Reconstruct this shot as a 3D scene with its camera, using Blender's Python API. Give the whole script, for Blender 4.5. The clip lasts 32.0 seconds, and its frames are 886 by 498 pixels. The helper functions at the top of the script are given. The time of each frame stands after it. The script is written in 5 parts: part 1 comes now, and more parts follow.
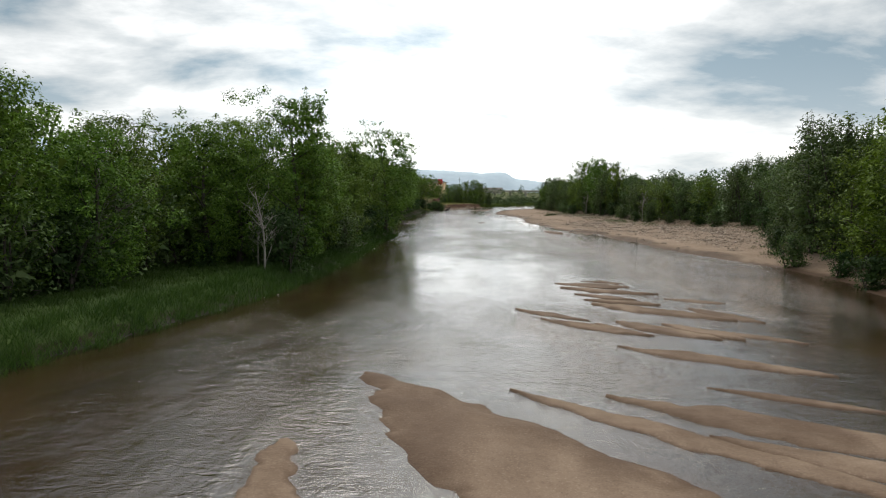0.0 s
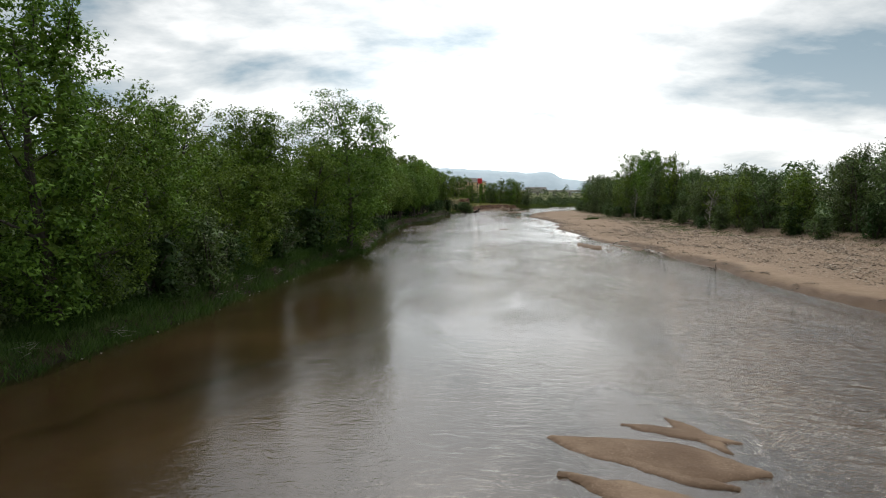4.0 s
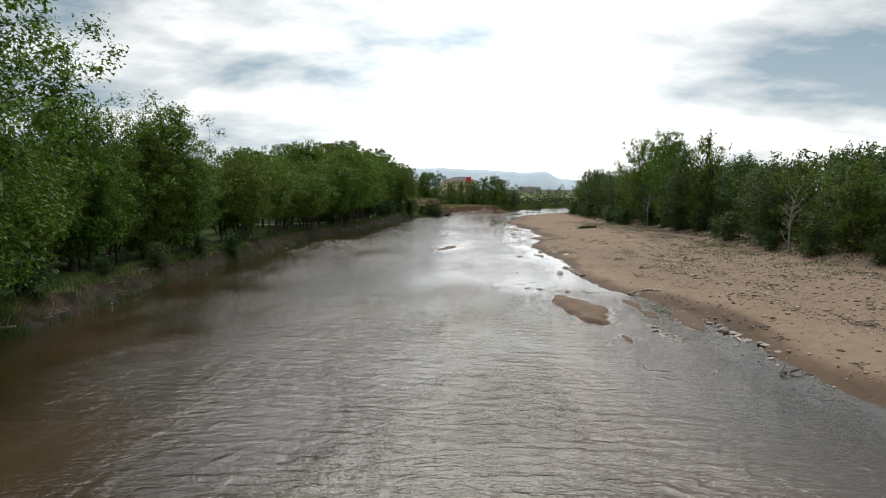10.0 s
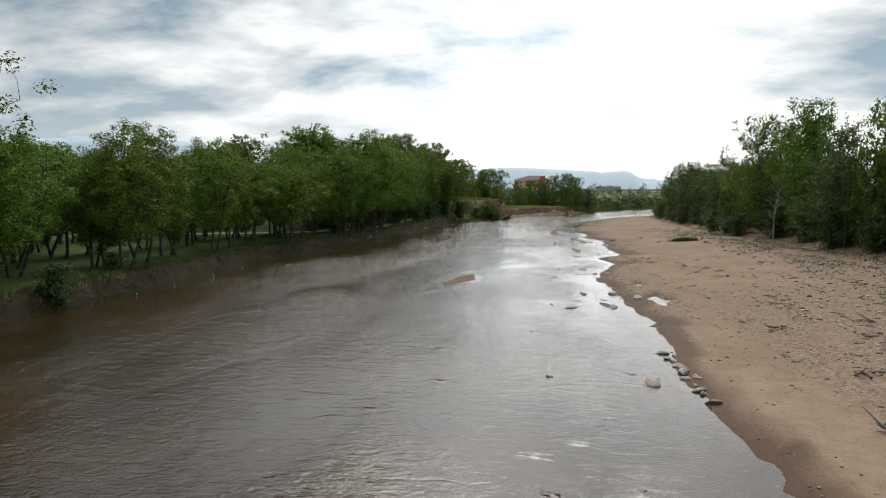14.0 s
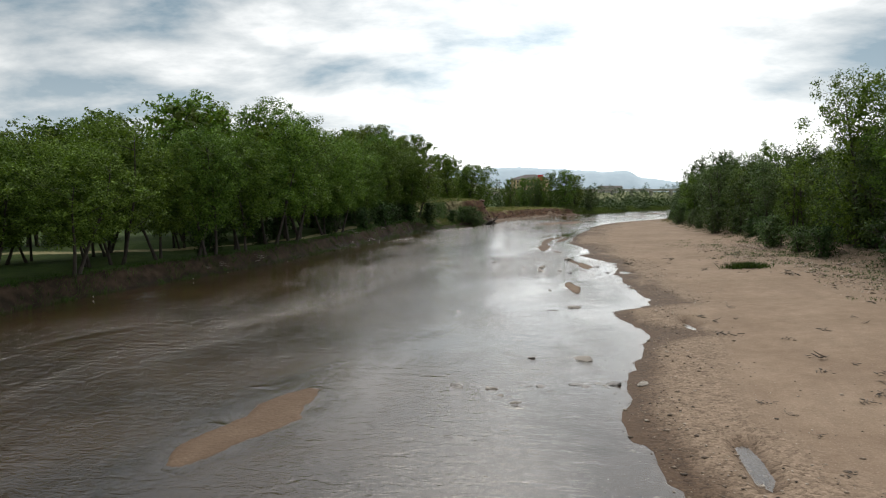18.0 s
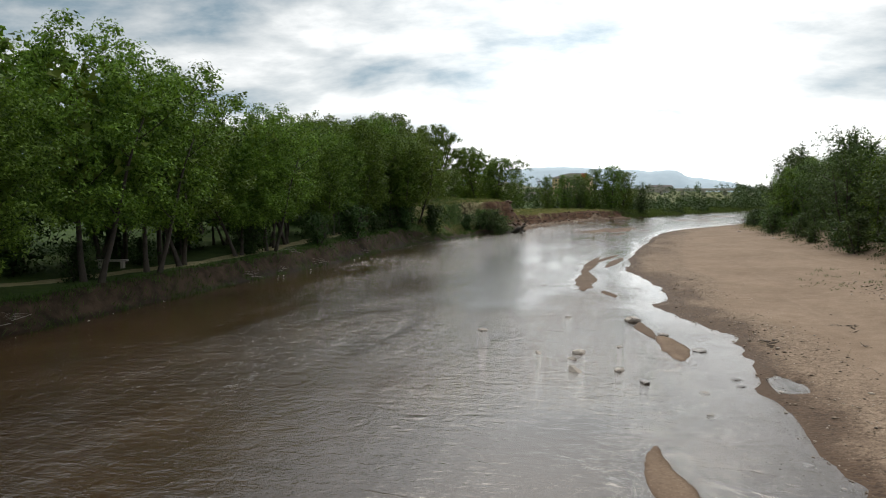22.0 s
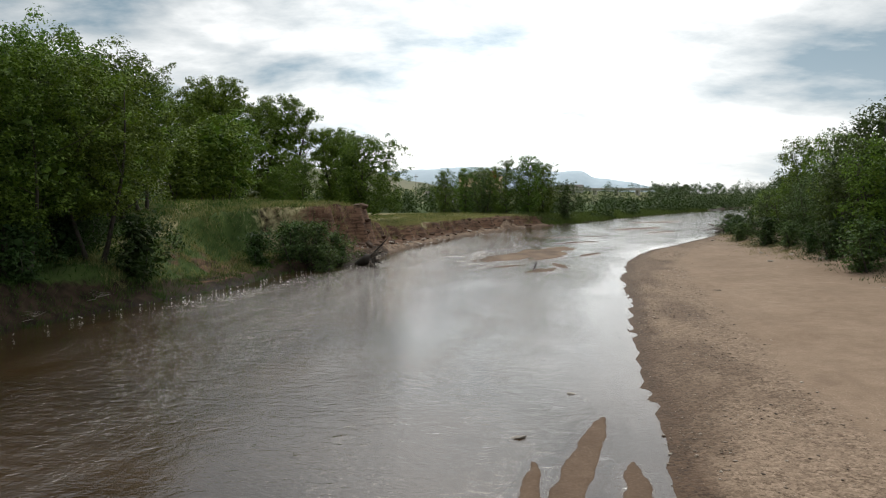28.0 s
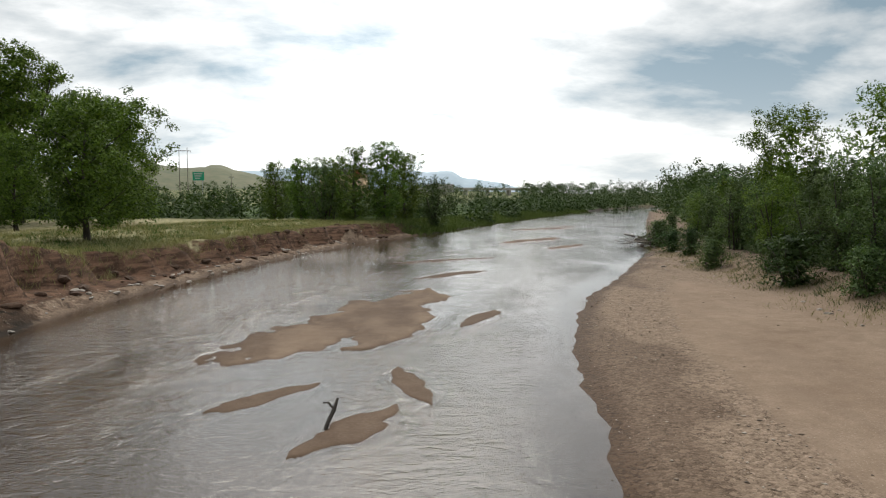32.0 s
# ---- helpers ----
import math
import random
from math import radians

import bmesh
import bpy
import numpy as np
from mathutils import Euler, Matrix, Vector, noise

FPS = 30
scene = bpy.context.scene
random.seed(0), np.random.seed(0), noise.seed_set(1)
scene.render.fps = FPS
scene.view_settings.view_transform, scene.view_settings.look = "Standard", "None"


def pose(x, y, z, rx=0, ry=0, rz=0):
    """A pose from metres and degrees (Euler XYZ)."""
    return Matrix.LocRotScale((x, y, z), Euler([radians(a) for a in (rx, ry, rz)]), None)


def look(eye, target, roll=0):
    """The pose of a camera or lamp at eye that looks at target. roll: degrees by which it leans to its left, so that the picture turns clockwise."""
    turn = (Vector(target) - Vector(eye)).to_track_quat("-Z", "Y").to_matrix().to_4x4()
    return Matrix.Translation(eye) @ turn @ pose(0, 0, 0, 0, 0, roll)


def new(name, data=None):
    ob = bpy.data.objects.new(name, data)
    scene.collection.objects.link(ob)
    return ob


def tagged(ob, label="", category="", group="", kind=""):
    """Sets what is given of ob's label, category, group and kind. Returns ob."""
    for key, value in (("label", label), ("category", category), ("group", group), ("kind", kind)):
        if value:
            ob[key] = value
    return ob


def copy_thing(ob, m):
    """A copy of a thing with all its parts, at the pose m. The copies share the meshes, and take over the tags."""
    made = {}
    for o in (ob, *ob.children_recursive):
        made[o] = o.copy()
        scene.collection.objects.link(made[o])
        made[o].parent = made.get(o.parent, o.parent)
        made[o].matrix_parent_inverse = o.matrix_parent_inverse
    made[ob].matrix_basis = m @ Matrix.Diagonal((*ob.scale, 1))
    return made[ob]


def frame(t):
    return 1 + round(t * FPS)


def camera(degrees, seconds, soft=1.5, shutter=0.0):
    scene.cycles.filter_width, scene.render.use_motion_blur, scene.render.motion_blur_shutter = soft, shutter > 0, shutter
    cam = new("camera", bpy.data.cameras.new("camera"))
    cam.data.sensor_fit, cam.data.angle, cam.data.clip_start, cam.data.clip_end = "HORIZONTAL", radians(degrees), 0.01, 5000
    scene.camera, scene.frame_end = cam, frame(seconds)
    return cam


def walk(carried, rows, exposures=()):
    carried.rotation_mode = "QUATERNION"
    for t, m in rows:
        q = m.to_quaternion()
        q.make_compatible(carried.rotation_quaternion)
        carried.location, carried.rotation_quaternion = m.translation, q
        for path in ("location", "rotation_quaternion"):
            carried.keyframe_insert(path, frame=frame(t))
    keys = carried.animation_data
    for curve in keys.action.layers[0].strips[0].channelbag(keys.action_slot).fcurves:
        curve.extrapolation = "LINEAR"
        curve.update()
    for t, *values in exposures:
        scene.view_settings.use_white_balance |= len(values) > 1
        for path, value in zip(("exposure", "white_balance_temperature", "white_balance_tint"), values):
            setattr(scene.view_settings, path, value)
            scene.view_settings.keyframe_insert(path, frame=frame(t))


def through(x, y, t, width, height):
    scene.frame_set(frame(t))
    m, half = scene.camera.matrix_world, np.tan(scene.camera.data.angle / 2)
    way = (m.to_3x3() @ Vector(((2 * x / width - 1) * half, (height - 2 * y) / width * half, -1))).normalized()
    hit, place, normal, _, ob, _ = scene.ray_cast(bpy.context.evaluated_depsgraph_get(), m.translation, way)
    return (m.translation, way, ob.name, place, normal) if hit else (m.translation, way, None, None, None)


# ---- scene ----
# The camera glides level over the river at 5.3 m, turning a little as it goes.
cam = camera(66.0, 32.0, soft=1.1)
PATH = [  # seconds, x, y, yaw
    (0.0, 1.69, 7.04, 0.05),
    (0.5, 2.45, 10.38, 0.05),
    (1.0, 3.18, 13.71, 0.07),
    (1.5, 3.89, 17.04, 0.28),
    (2.0, 4.58, 20.37, 0.24),
    (2.5, 5.26, 23.70, 0.33),
    (3.0, 5.91, 27.03, 0.88),
    (3.5, 6.55, 30.35, 1.77),
    (4.0, 7.16, 33.67, 3.88),
    (4.5, 7.76, 36.98, 4.00),
    (6.5, 9.98, 50.27, 3.81),
    (7.0, 10.49, 53.61, 3.81),
    (7.5, 10.99, 56.97, 3.58),
    (8.0, 11.48, 60.34, 3.55),
    (8.5, 11.96, 63.72, 3.54),
    (9.0, 12.42, 67.12, 3.50),
    (9.5, 12.87, 70.54, 3.53),
    (10.0, 13.30, 73.96, 3.62),
    (10.5, 13.71, 77.39, 5.74),
    (11.0, 14.09, 80.82, 5.70),
    (11.5, 14.46, 84.25, 6.41),
    (12.0, 14.80, 87.68, 8.89),
    (12.5, 15.11, 91.10, 9.03),
    (13.0, 15.40, 94.53, 9.04),
    (13.5, 15.65, 97.95, 10.10),
    (14.0, 15.87, 101.38, 10.10),
    (14.5, 16.07, 104.82, 10.13),
    (16.5, 16.50, 118.78, 10.09),
    (17.0, 16.53, 122.32, 10.00),
    (17.5, 16.53, 125.87, 9.93),
    (18.0, 16.50, 129.43, 10.10),
    (18.5, 16.45, 132.98, 12.55),
    (19.0, 16.39, 136.52, 12.49),
    (19.5, 16.31, 140.04, 13.68),
    (20.0, 16.22, 143.53, 13.66),
    (20.5, 16.13, 147.00, 13.68),
    (21.0, 16.03, 150.44, 13.65),
    (21.5, 15.92, 153.89, 13.64),
    (22.0, 15.81, 157.36, 13.68),
    (22.5, 15.69, 160.87, 13.67),
    (23.0, 15.56, 164.44, 13.67),
    (23.5, 15.43, 168.09, 13.71),
    (24.0, 15.28, 171.83, 13.73),
    (24.5, 15.13, 175.68, 13.51),
    (26.5, 14.63, 191.94, 10.82),
    (27.0, 14.57, 196.15, 9.35),
    (27.5, 14.56, 200.38, 7.71),
    (28.0, 14.61, 204.63, 6.30),
    (28.5, 14.71, 208.88, 5.22),
    (29.0, 14.88, 213.13, 4.11),
    (29.5, 15.12, 217.38, 2.63),
    (30.0, 15.41, 221.62, 1.13),
    (30.5, 15.77, 225.87, -0.49),
    (31.0, 16.20, 230.11, -1.92),
    (31.5, 16.69, 234.35, -3.23),
    (32.0, 17.24, 238.60, -4.43),
]
walk(cam, [(t, pose(x, y, 5.3, 85.59, 0, yaw)) for t, x, y, yaw in PATH])

# ---- sky and sun: a bright broken overcast, the sun behind it ahead ----
SUN_EL, SUN_AZ = radians(52), radians(1)
SUN_DIR = Vector((math.sin(SUN_AZ) * math.cos(SUN_EL), math.cos(SUN_AZ) * math.cos(SUN_EL), math.sin(SUN_EL)))


def nd(nt, kind, ins=None, mode=None):
    """A node with its inputs; an input is a value or an output socket. mode: the operation of a maths node, the name of an attribute."""
    n = nt.nodes.new(kind)
    if mode and kind == "ShaderNodeAttribute":
        n.attribute_name = mode
    elif mode and kind == "ShaderNodeMix":
        n.data_type, n.blend_type = "RGBA", mode
    elif mode:
        n.operation = mode
    for key, value in (ins or {}).items():
        if isinstance(value, bpy.types.NodeSocket):
            nt.links.new(value, n.inputs[key])
        else:
            n.inputs[key].default_value = value
    return n


def ramp(nt, fac, stops, mode="LINEAR"):
    n = nd(nt, "ShaderNodeValToRGB", {0: fac})
    n.color_ramp.interpolation = mode
    while len(n.color_ramp.elements) < len(stops):
        n.color_ramp.elements.new(0.5)
    for e, (p, c) in zip(n.color_ramp.elements, stops):
        e.position = p
        e.color = (*c, 1) if isinstance(c, tuple) else (c, c, c, 1)
    return n.outputs[0]


def mth(nt, op, a, b=0.0, c=0.0):
    return nd(nt, "ShaderNodeMath", {0: a, 1: b, 2: c}, op).outputs[0]


def mix(nt, fac, a, b, mode="MIX"):
    return nd(nt, "ShaderNodeMix", {0: fac, 6: a, 7: b}, mode).outputs[2]


def noise_tex(nt, vec, scale, detail=4.0, rough=0.55, warp=0.0, out=0):
    return nd(nt, "ShaderNodeTexNoise", {"Vector": vec, "Scale": scale, "Detail": detail, "Roughness": rough, "Distortion": warp}).outputs[out]


world = bpy.data.worlds.new("sky")
scene.world = world
world.use_nodes = True
wt = world.node_tree
wt.nodes.clear()
sky = nd(wt, "ShaderNodeTexSky")
sky.sky_type, sky.sun_disc, sky.sun_elevation, sky.sun_rotation = "NISHITA", False, SUN_EL, SUN_AZ
way = nd(wt, "ShaderNodeTexCoord").outputs["Generated"]
xyz = nd(wt, "ShaderNodeSeparateXYZ", {0: way})
up = mth(wt, "ADD", mth(wt, "MAXIMUM", xyz.outputs[2], 0.0), 0.26)
flat = nd(wt, "ShaderNodeCombineXYZ", {0: mth(wt, "DIVIDE", xyz.outputs[0], up), 1: mth(wt, "DIVIDE", xyz.outputs[1], up), 2: 0.0}).outputs[0]


def lobe(bearing, height, tight):
    """A soft round patch of the sky, from 1 in its middle to 0; bearing to the right of north, both in degrees."""
    b, h = radians(bearing), radians(height)
    d = nd(wt, "ShaderNodeVectorMath", {0: way, 1: (math.sin(b) * math.cos(h), math.cos(b) * math.cos(h), math.sin(h))}, "DOT_PRODUCT").outputs["Value"]
    return mth(wt, "POWER", mth(wt, "MAXIMUM", d, 0.0), tight)


cloud = noise_tex(wt, nd(wt, "ShaderNodeMapping", {0: flat, 2: (0, 0, radians(-14)), 3: (0.75, 1.0, 1.0)}).outputs[0], 1.9, 10.0, 0.57, 0.15)
bank = noise_tex(wt, nd(wt, "ShaderNodeMapping", {0: flat, 1: (3.1, 1.7, 0)}).outputs[0], 0.9, 4.0, 0.5, 0.1)
body = mth(wt, "ADD", mth(wt, "MULTIPLY_ADD", cloud, 1.0, -0.15), mth(wt, "MULTIPLY", bank, 0.3))
heavy = mth(wt, "ADD", mth(wt, "MULTIPLY", lobe(-45, 14, 26), 0.17), mth(wt, "MULTIPLY", lobe(27, 17, 30), 0.085))
body = mth(wt, "SUBTRACT", mth(wt, "ADD", body, mth(wt, "MULTIPLY", lobe(-3, 18, 20), 0.055)), heavy)
tone = ramp(wt, body, [(0.34, (0.24, 0.335, 0.4)), (0.42, (0.5, 0.55, 0.575)), (0.485, (0.69, 0.72, 0.725)), (0.56, (0.96, 0.97, 0.96)), (0.67, (1.45, 1.44, 1.41))])
haze = mth(wt, "MULTIPLY", mth(wt, "POWER", mth(wt, "SUBTRACT", 1.0, mth(wt, "MINIMUM", mth(wt, "ABSOLUTE", xyz.outputs[2]), 1.0)), 12.0), 0.62)
tone = mix(wt, haze, tone, (1.14, 1.16, 1.16, 1))
glow = nd(wt, "ShaderNodeVectorMath", {0: way, 1: tuple(SUN_DIR)}, "DOT_PRODUCT").outputs["Value"]
glow = mth(wt, "POWER", mth(wt, "MULTIPLY_ADD", glow, 0.5, 0.5), 5.0)
high = nd(wt, "ShaderNodeMapRange", {0: xyz.outputs[2], 1: 0.3, 2: 0.85, 3: 0.0, 4: 1.0})
high.interpolation_type = "SMOOTHSTEP"
lit = mth(wt, "ADD", mth(wt, "MULTIPLY_ADD", glow, 0.65, 0.7), mth(wt, "MULTIPLY", mth(wt, "MULTIPLY", high.outputs[0], glow), 1.2))
lit = mth(wt, "MULTIPLY_ADD", lobe(-2, 35, 20), 1.15, lit)
lit = mth(wt, "MULTIPLY_ADD", lobe(-1, 4, 60), 0.9, lit)
low = nd(wt, "ShaderNodeMapRange", {0: xyz.outputs[2], 1: 0.1, 2: 0.34, 3: 1.2, 4: 0.95})
low.interpolation_type = "SMOOTHSTEP"
lit = mth(wt, "MULTIPLY", lit, low.outputs[0])
cloudy = mix(wt, 1.0, tone, nd(wt, "ShaderNodeCombineXYZ", {0: lit, 1: lit, 2: lit}).outputs[0], "MULTIPLY")
blue = mix(wt, 1.0, sky.outputs[0], (0.1, 0.1, 0.1, 1), "MULTIPLY")
wt.links.new(nd(wt, "ShaderNodeBackground", {0: mix(wt, 0.93, blue, cloudy), 1: 1.0}).outputs[0], nd(wt, "ShaderNodeOutputWorld").inputs[0])

sun = new("sun", bpy.data.lights.new("sun", "SUN"))
sun.data.energy, sun.data.angle, sun.data.color = 1.75, radians(40), (1.0, 0.94, 0.82)
sun.matrix_basis = look(SUN_DIR * 200, (0, 0, 0))

# ---- materials ----
def material(name):
    m = bpy.data.materials.new(name)
    m.use_nodes = True
    m.node_tree.nodes.clear()
    return m, m.node_tree


def finish(nt, shader, bump=None, strength=0.4, distance=0.05):
    """Hangs the shader on the output; bump: a height for its normal."""
    if bump is not None:
        b = nd(nt, "ShaderNodeBump", {"Strength": strength, "Distance": distance, "Height": bump})
        nt.links.new(b.outputs[0], shader.inputs["Normal"])
    nt.links.new(shader.outputs[0], nd(nt, "ShaderNodeOutputMaterial").inputs[0])


def where(nt):
    return nd(nt, "ShaderNodeNewGeometry").outputs["Position"]


def simple(name, a, b, scale, rough=0.8, fine=None, bump=0.3, metal=0.0, spread=0.25):
    """Two tones mixed by a coarse and a fine noise, with some change from object to object."""
    m, nt = material(name)
    pos = nd(nt, "ShaderNodeTexCoord").outputs["Object"]
    n1, n2 = noise_tex(nt, pos, scale), noise_tex(nt, pos, fine or scale * 9, 3.0)
    fac = mth(nt, "ADD", mth(nt, "MULTIPLY", n1, 0.6), mth(nt, "MULTIPLY", n2, 0.4))
    c = mix(nt, ramp(nt, fac, [(0.32, 0.0), (0.68, 1.0)]), (*a, 1), (*b, 1))
    rnd = nd(nt, "ShaderNodeObjectInfo").outputs["Random"]
    c = nd(nt, "ShaderNodeHueSaturation", {"Color": c, "Value": mth(nt, "ADD", 1 - spread / 2, mth(nt, "MULTIPLY", rnd, spread))}).outputs[0]
    s = nd(nt, "ShaderNodeBsdfPrincipled", {"Base Color": c, "Roughness": rough, "Metallic": metal})
    finish(nt, s, n2, bump, 0.03)
    return m


def foliage(name, dark, light, spread=0.45, through=0.22):
    """Leaves: a tone for each leaf and each tree, with light coming through."""
    m, nt = material(name)
    isl = nd(nt, "ShaderNodeNewGeometry").outputs["Random Per Island"]
    rnd = nd(nt, "ShaderNodeObjectInfo").outputs["Random"]
    pos = nd(nt, "ShaderNodeTexCoord").outputs["Object"]
    fac = mth(nt, "ADD", mth(nt, "MULTIPLY", isl, 0.5), mth(nt, "MULTIPLY", noise_tex(nt, pos, 0.55, 2.0), 0.6))
    c = mix(nt, ramp(nt, fac, [(0.22, 0.0), (0.75, 1.0)]), (*dark, 1), (*light, 1))
    c = nd(nt, "ShaderNodeHueSaturation", {"Color": c, "Hue": mth(nt, "ADD", 0.485, mth(nt, "MULTIPLY", rnd, 0.03)), "Value": mth(nt, "ADD", 1 - spread / 2, mth(nt, "MULTIPLY", rnd, spread))}).outputs[0]
    d = nd(nt, "ShaderNodeBsdfPrincipled", {"Base Color": c, "Roughness": 0.6, "Specular IOR Level": 0.12})
    t = nd(nt, "ShaderNodeBsdfTranslucent", {"Color": mix(nt, 1.0, c, (1.0, 1.1, 0.5, 1), "MULTIPLY")})
    s = nd(nt, "ShaderNodeMixShader", {0: through, 1: d.outputs[0], 2: t.outputs[0]})
    nt.links.new(s.outputs[0], nd(nt, "ShaderNodeOutputMaterial").inputs[0])
    return m


LEAF_ELM = foliage("leaf_elm", (0.016, 0.037, 0.009), (0.135, 0.215, 0.032))
LEAF_COTTON = foliage("leaf_cottonwood", (0.02, 0.044, 0.01), (0.165, 0.245, 0.038))
LEAF_WILLOW = foliage("leaf_willow", (0.024, 0.047, 0.017), (0.11, 0.16, 0.056))
LEAF_DARK = foliage("leaf_dark", (0.02, 0.042, 0.014), (0.05, 0.09, 0.026))
LEAF_FAR = foliage("leaf_far", (0.026, 0.052, 0.019), (0.082, 0.13, 0.045))
GRASS = foliage("grass", (0.02, 0.046, 0.01), (0.062, 0.105, 0.023))
GRASS_DRY = foliage("dry_grass", (0.15, 0.14, 0.065), (0.28, 0.255, 0.13))
REED = foliage("reed", (0.06, 0.1, 0.025), (0.14, 0.19, 0.06))
SAGE = foliage("sage", (0.06, 0.085, 0.035), (0.13, 0.15, 0.08))
BARK = simple("bark", (0.028, 0.023, 0.019), (0.075, 0.062, 0.05), 2.0, 0.9, 14, 0.8)
BARK_DEAD = simple("bare_wood", (0.2, 0.18, 0.16), (0.36, 0.33, 0.3), 2.0, 0.85, 16, 0.5)
DRIFTWOOD = simple("driftwood", (0.07, 0.055, 0.045), (0.2, 0.165, 0.135), 1.6, 0.85, 18, 0.6)
STONE = simple("stone", (0.2, 0.175, 0.15), (0.42, 0.37, 0.32), 2.2, 0.75, 20, 0.5, 0.0, 0.5)
STONE_WET = simple("wet_stone", (0.06, 0.05, 0.045), (0.16, 0.135, 0.12), 2.2, 0.3, 20, 0.5, 0.0, 0.5)
CLAY = simple("clay", (0.03, 0.018, 0.011), (0.12, 0.07, 0.045), 1.6, 0.95, 9, 0.8, 0.0, 0.4)
STUCCO = simple("stucco", (0.84, 0.6, 0.36), (0.9, 0.68, 0.44), 0.3, 0.9, 4, 0.2)
ROOF = simple("roof_shingle", (0.07, 0.06, 0.06), (0.13, 0.11, 0.1), 0.6, 0.9, 6, 0.4)
RED = simple("red_sign", (0.6, 0.02, 0.03), (0.72, 0.04, 0.05), 0.5, 0.5, 3, 0.05)
GREEN_SIGN = simple("green_sign", (0.005, 0.25, 0.13), (0.01, 0.32, 0.17), 0.5, 0.45, 3, 0.05)
GREY_PAINT = simple("grey_paint", (0.42, 0.42, 0.41), (0.55, 0.54, 0.52), 0.4, 0.7, 4, 0.15)
POLE = simple("pole_wood", (0.1, 0.085, 0.07), (0.17, 0.145, 0.12), 1.2, 0.9, 9, 0.4)
STEEL = simple("steel", (0.35, 0.36, 0.37), (0.48, 0.49, 0.5), 1.2, 0.45, 9, 0.1, 0.8)
CONCRETE = simple("concrete", (0.42, 0.39, 0.35), (0.58, 0.55, 0.5), 0.8, 0.9, 9, 0.2)
PANE = simple("window_glass", (0.02, 0.025, 0.03), (0.05, 0.06, 0.07), 0.3, 0.12, 3, 0.02)
HILL = simple("hill", (0.1, 0.115, 0.065), (0.19, 0.18, 0.11), 0.012, 0.95, 0.09, 0.6)
# distance haze is mixed into the base colour: pale blue instead of rock tones
HAZED_MOUNTAIN = simple("mountain", (0.38, 0.47, 0.55), (0.47, 0.56, 0.63), 0.0025, 1.0, 0.02, 0.2)


def ground_material():
    """Sand, gravel, soil and grass, laid by the ground's own cover layers, the soil with tree shade in its colour; wet
    where the water soaks it.
    """
    m, nt = material("ground")
    pos = where(nt)
    lay = lambda n: nd(nt, "ShaderNodeAttribute", None, n).outputs["Fac"]  # noqa: E731
    n_big, n_mid = noise_tex(nt, pos, 0.22, 5.0), noise_tex(nt, pos, 1.7, 5.0, 0.6)
    n_fine, n_grit = noise_tex(nt, pos, 9.0, 4.0, 0.65), noise_tex(nt, pos, 24.0, 3.0, 0.6)
    mixed = mth(nt, "ADD", mth(nt, "MULTIPLY", n_big, 0.5), mth(nt, "MULTIPLY", n_mid, 0.5))
    sand = mix(nt, ramp(nt, mixed, [(0.35, 0.0), (0.65, 1.0)]), (0.19, 0.132, 0.092, 1), (0.285, 0.212, 0.156, 1))
    sand = mix(nt, mth(nt, "MULTIPLY", ramp(nt, n_fine, [(0.45, 0.0), (0.72, 1.0)]), 0.4), sand, (0.17, 0.12, 0.085, 1))
    drift = noise_tex(nt, nd(nt, "ShaderNodeMapping", {0: pos, 2: (0, 0, radians(8)), 3: (1.0, 0.16, 1.0)}).outputs[0], 0.8, 4.0, 0.6, 0.5)
    sand = mix(nt, mth(nt, "MULTIPLY", ramp(nt, drift, [(0.5, 0.0), (0.62, 1.0)]), 0.4), sand, (0.19, 0.135, 0.098, 1))
    sand = mix(nt, mth(nt, "MULTIPLY", ramp(nt, n_grit, [(0.56, 0.0), (0.7, 1.0)]), 0.45), sand, (0.11, 0.08, 0.06, 1))
    sand = mix(nt, mth(nt, "MULTIPLY", ramp(nt, n_grit, [(0.3, 1.0), (0.42, 0.0)]), 0.4), sand, (0.46, 0.38, 0.31, 1))
    cells = nd(nt, "ShaderNodeTexVoronoi", {"Vector": pos, "Scale": 10.0, "Randomness": 1.0})
    cells2 = nd(nt, "ShaderNodeTexVoronoi", {"Vector": pos, "Scale": 28.0, "Randomness": 1.0})
    pebble = nd(nt, "ShaderNodeSeparateColor", {0: cells.outputs["Color"]}).outputs[0]
    pebble2 = nd(nt, "ShaderNodeSeparateColor", {0: cells2.outputs["Color"]}).outputs[0]
    grav = mix(nt, mth(nt, "ADD", mth(nt, "MULTIPLY", pebble, 0.5), mth(nt, "MULTIPLY", pebble2, 0.5)), (0.07, 0.046, 0.03, 1), (0.34, 0.255, 0.19, 1))
    grav = mix(nt, ramp(nt, n_mid, [(0.45, 0.0), (0.68, 0.45)]), grav, (0.26, 0.19, 0.14, 1))
    # bank soil, its tones darkened to carry the shade of overhanging trees
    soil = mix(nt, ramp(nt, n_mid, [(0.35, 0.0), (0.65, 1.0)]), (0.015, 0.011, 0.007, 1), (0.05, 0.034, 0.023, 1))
    strata = noise_tex(nt, nd(nt, "ShaderNodeMapping", {0: pos, 3: (0.35, 0.35, 3.2)}).outputs[0], 1.5, 4.0, 0.6, 0.4)
    earth = mix(nt, ramp(nt, strata, [(0.36, 0.0), (0.64, 1.0)]), (0.045, 0.024, 0.015, 1), (0.15, 0.085, 0.055, 1))
    earth = mix(nt, ramp(nt, n_mid, [(0.5, 0.0), (0.62, 0.8)]), earth, (0.03, 0.019, 0.012, 1))
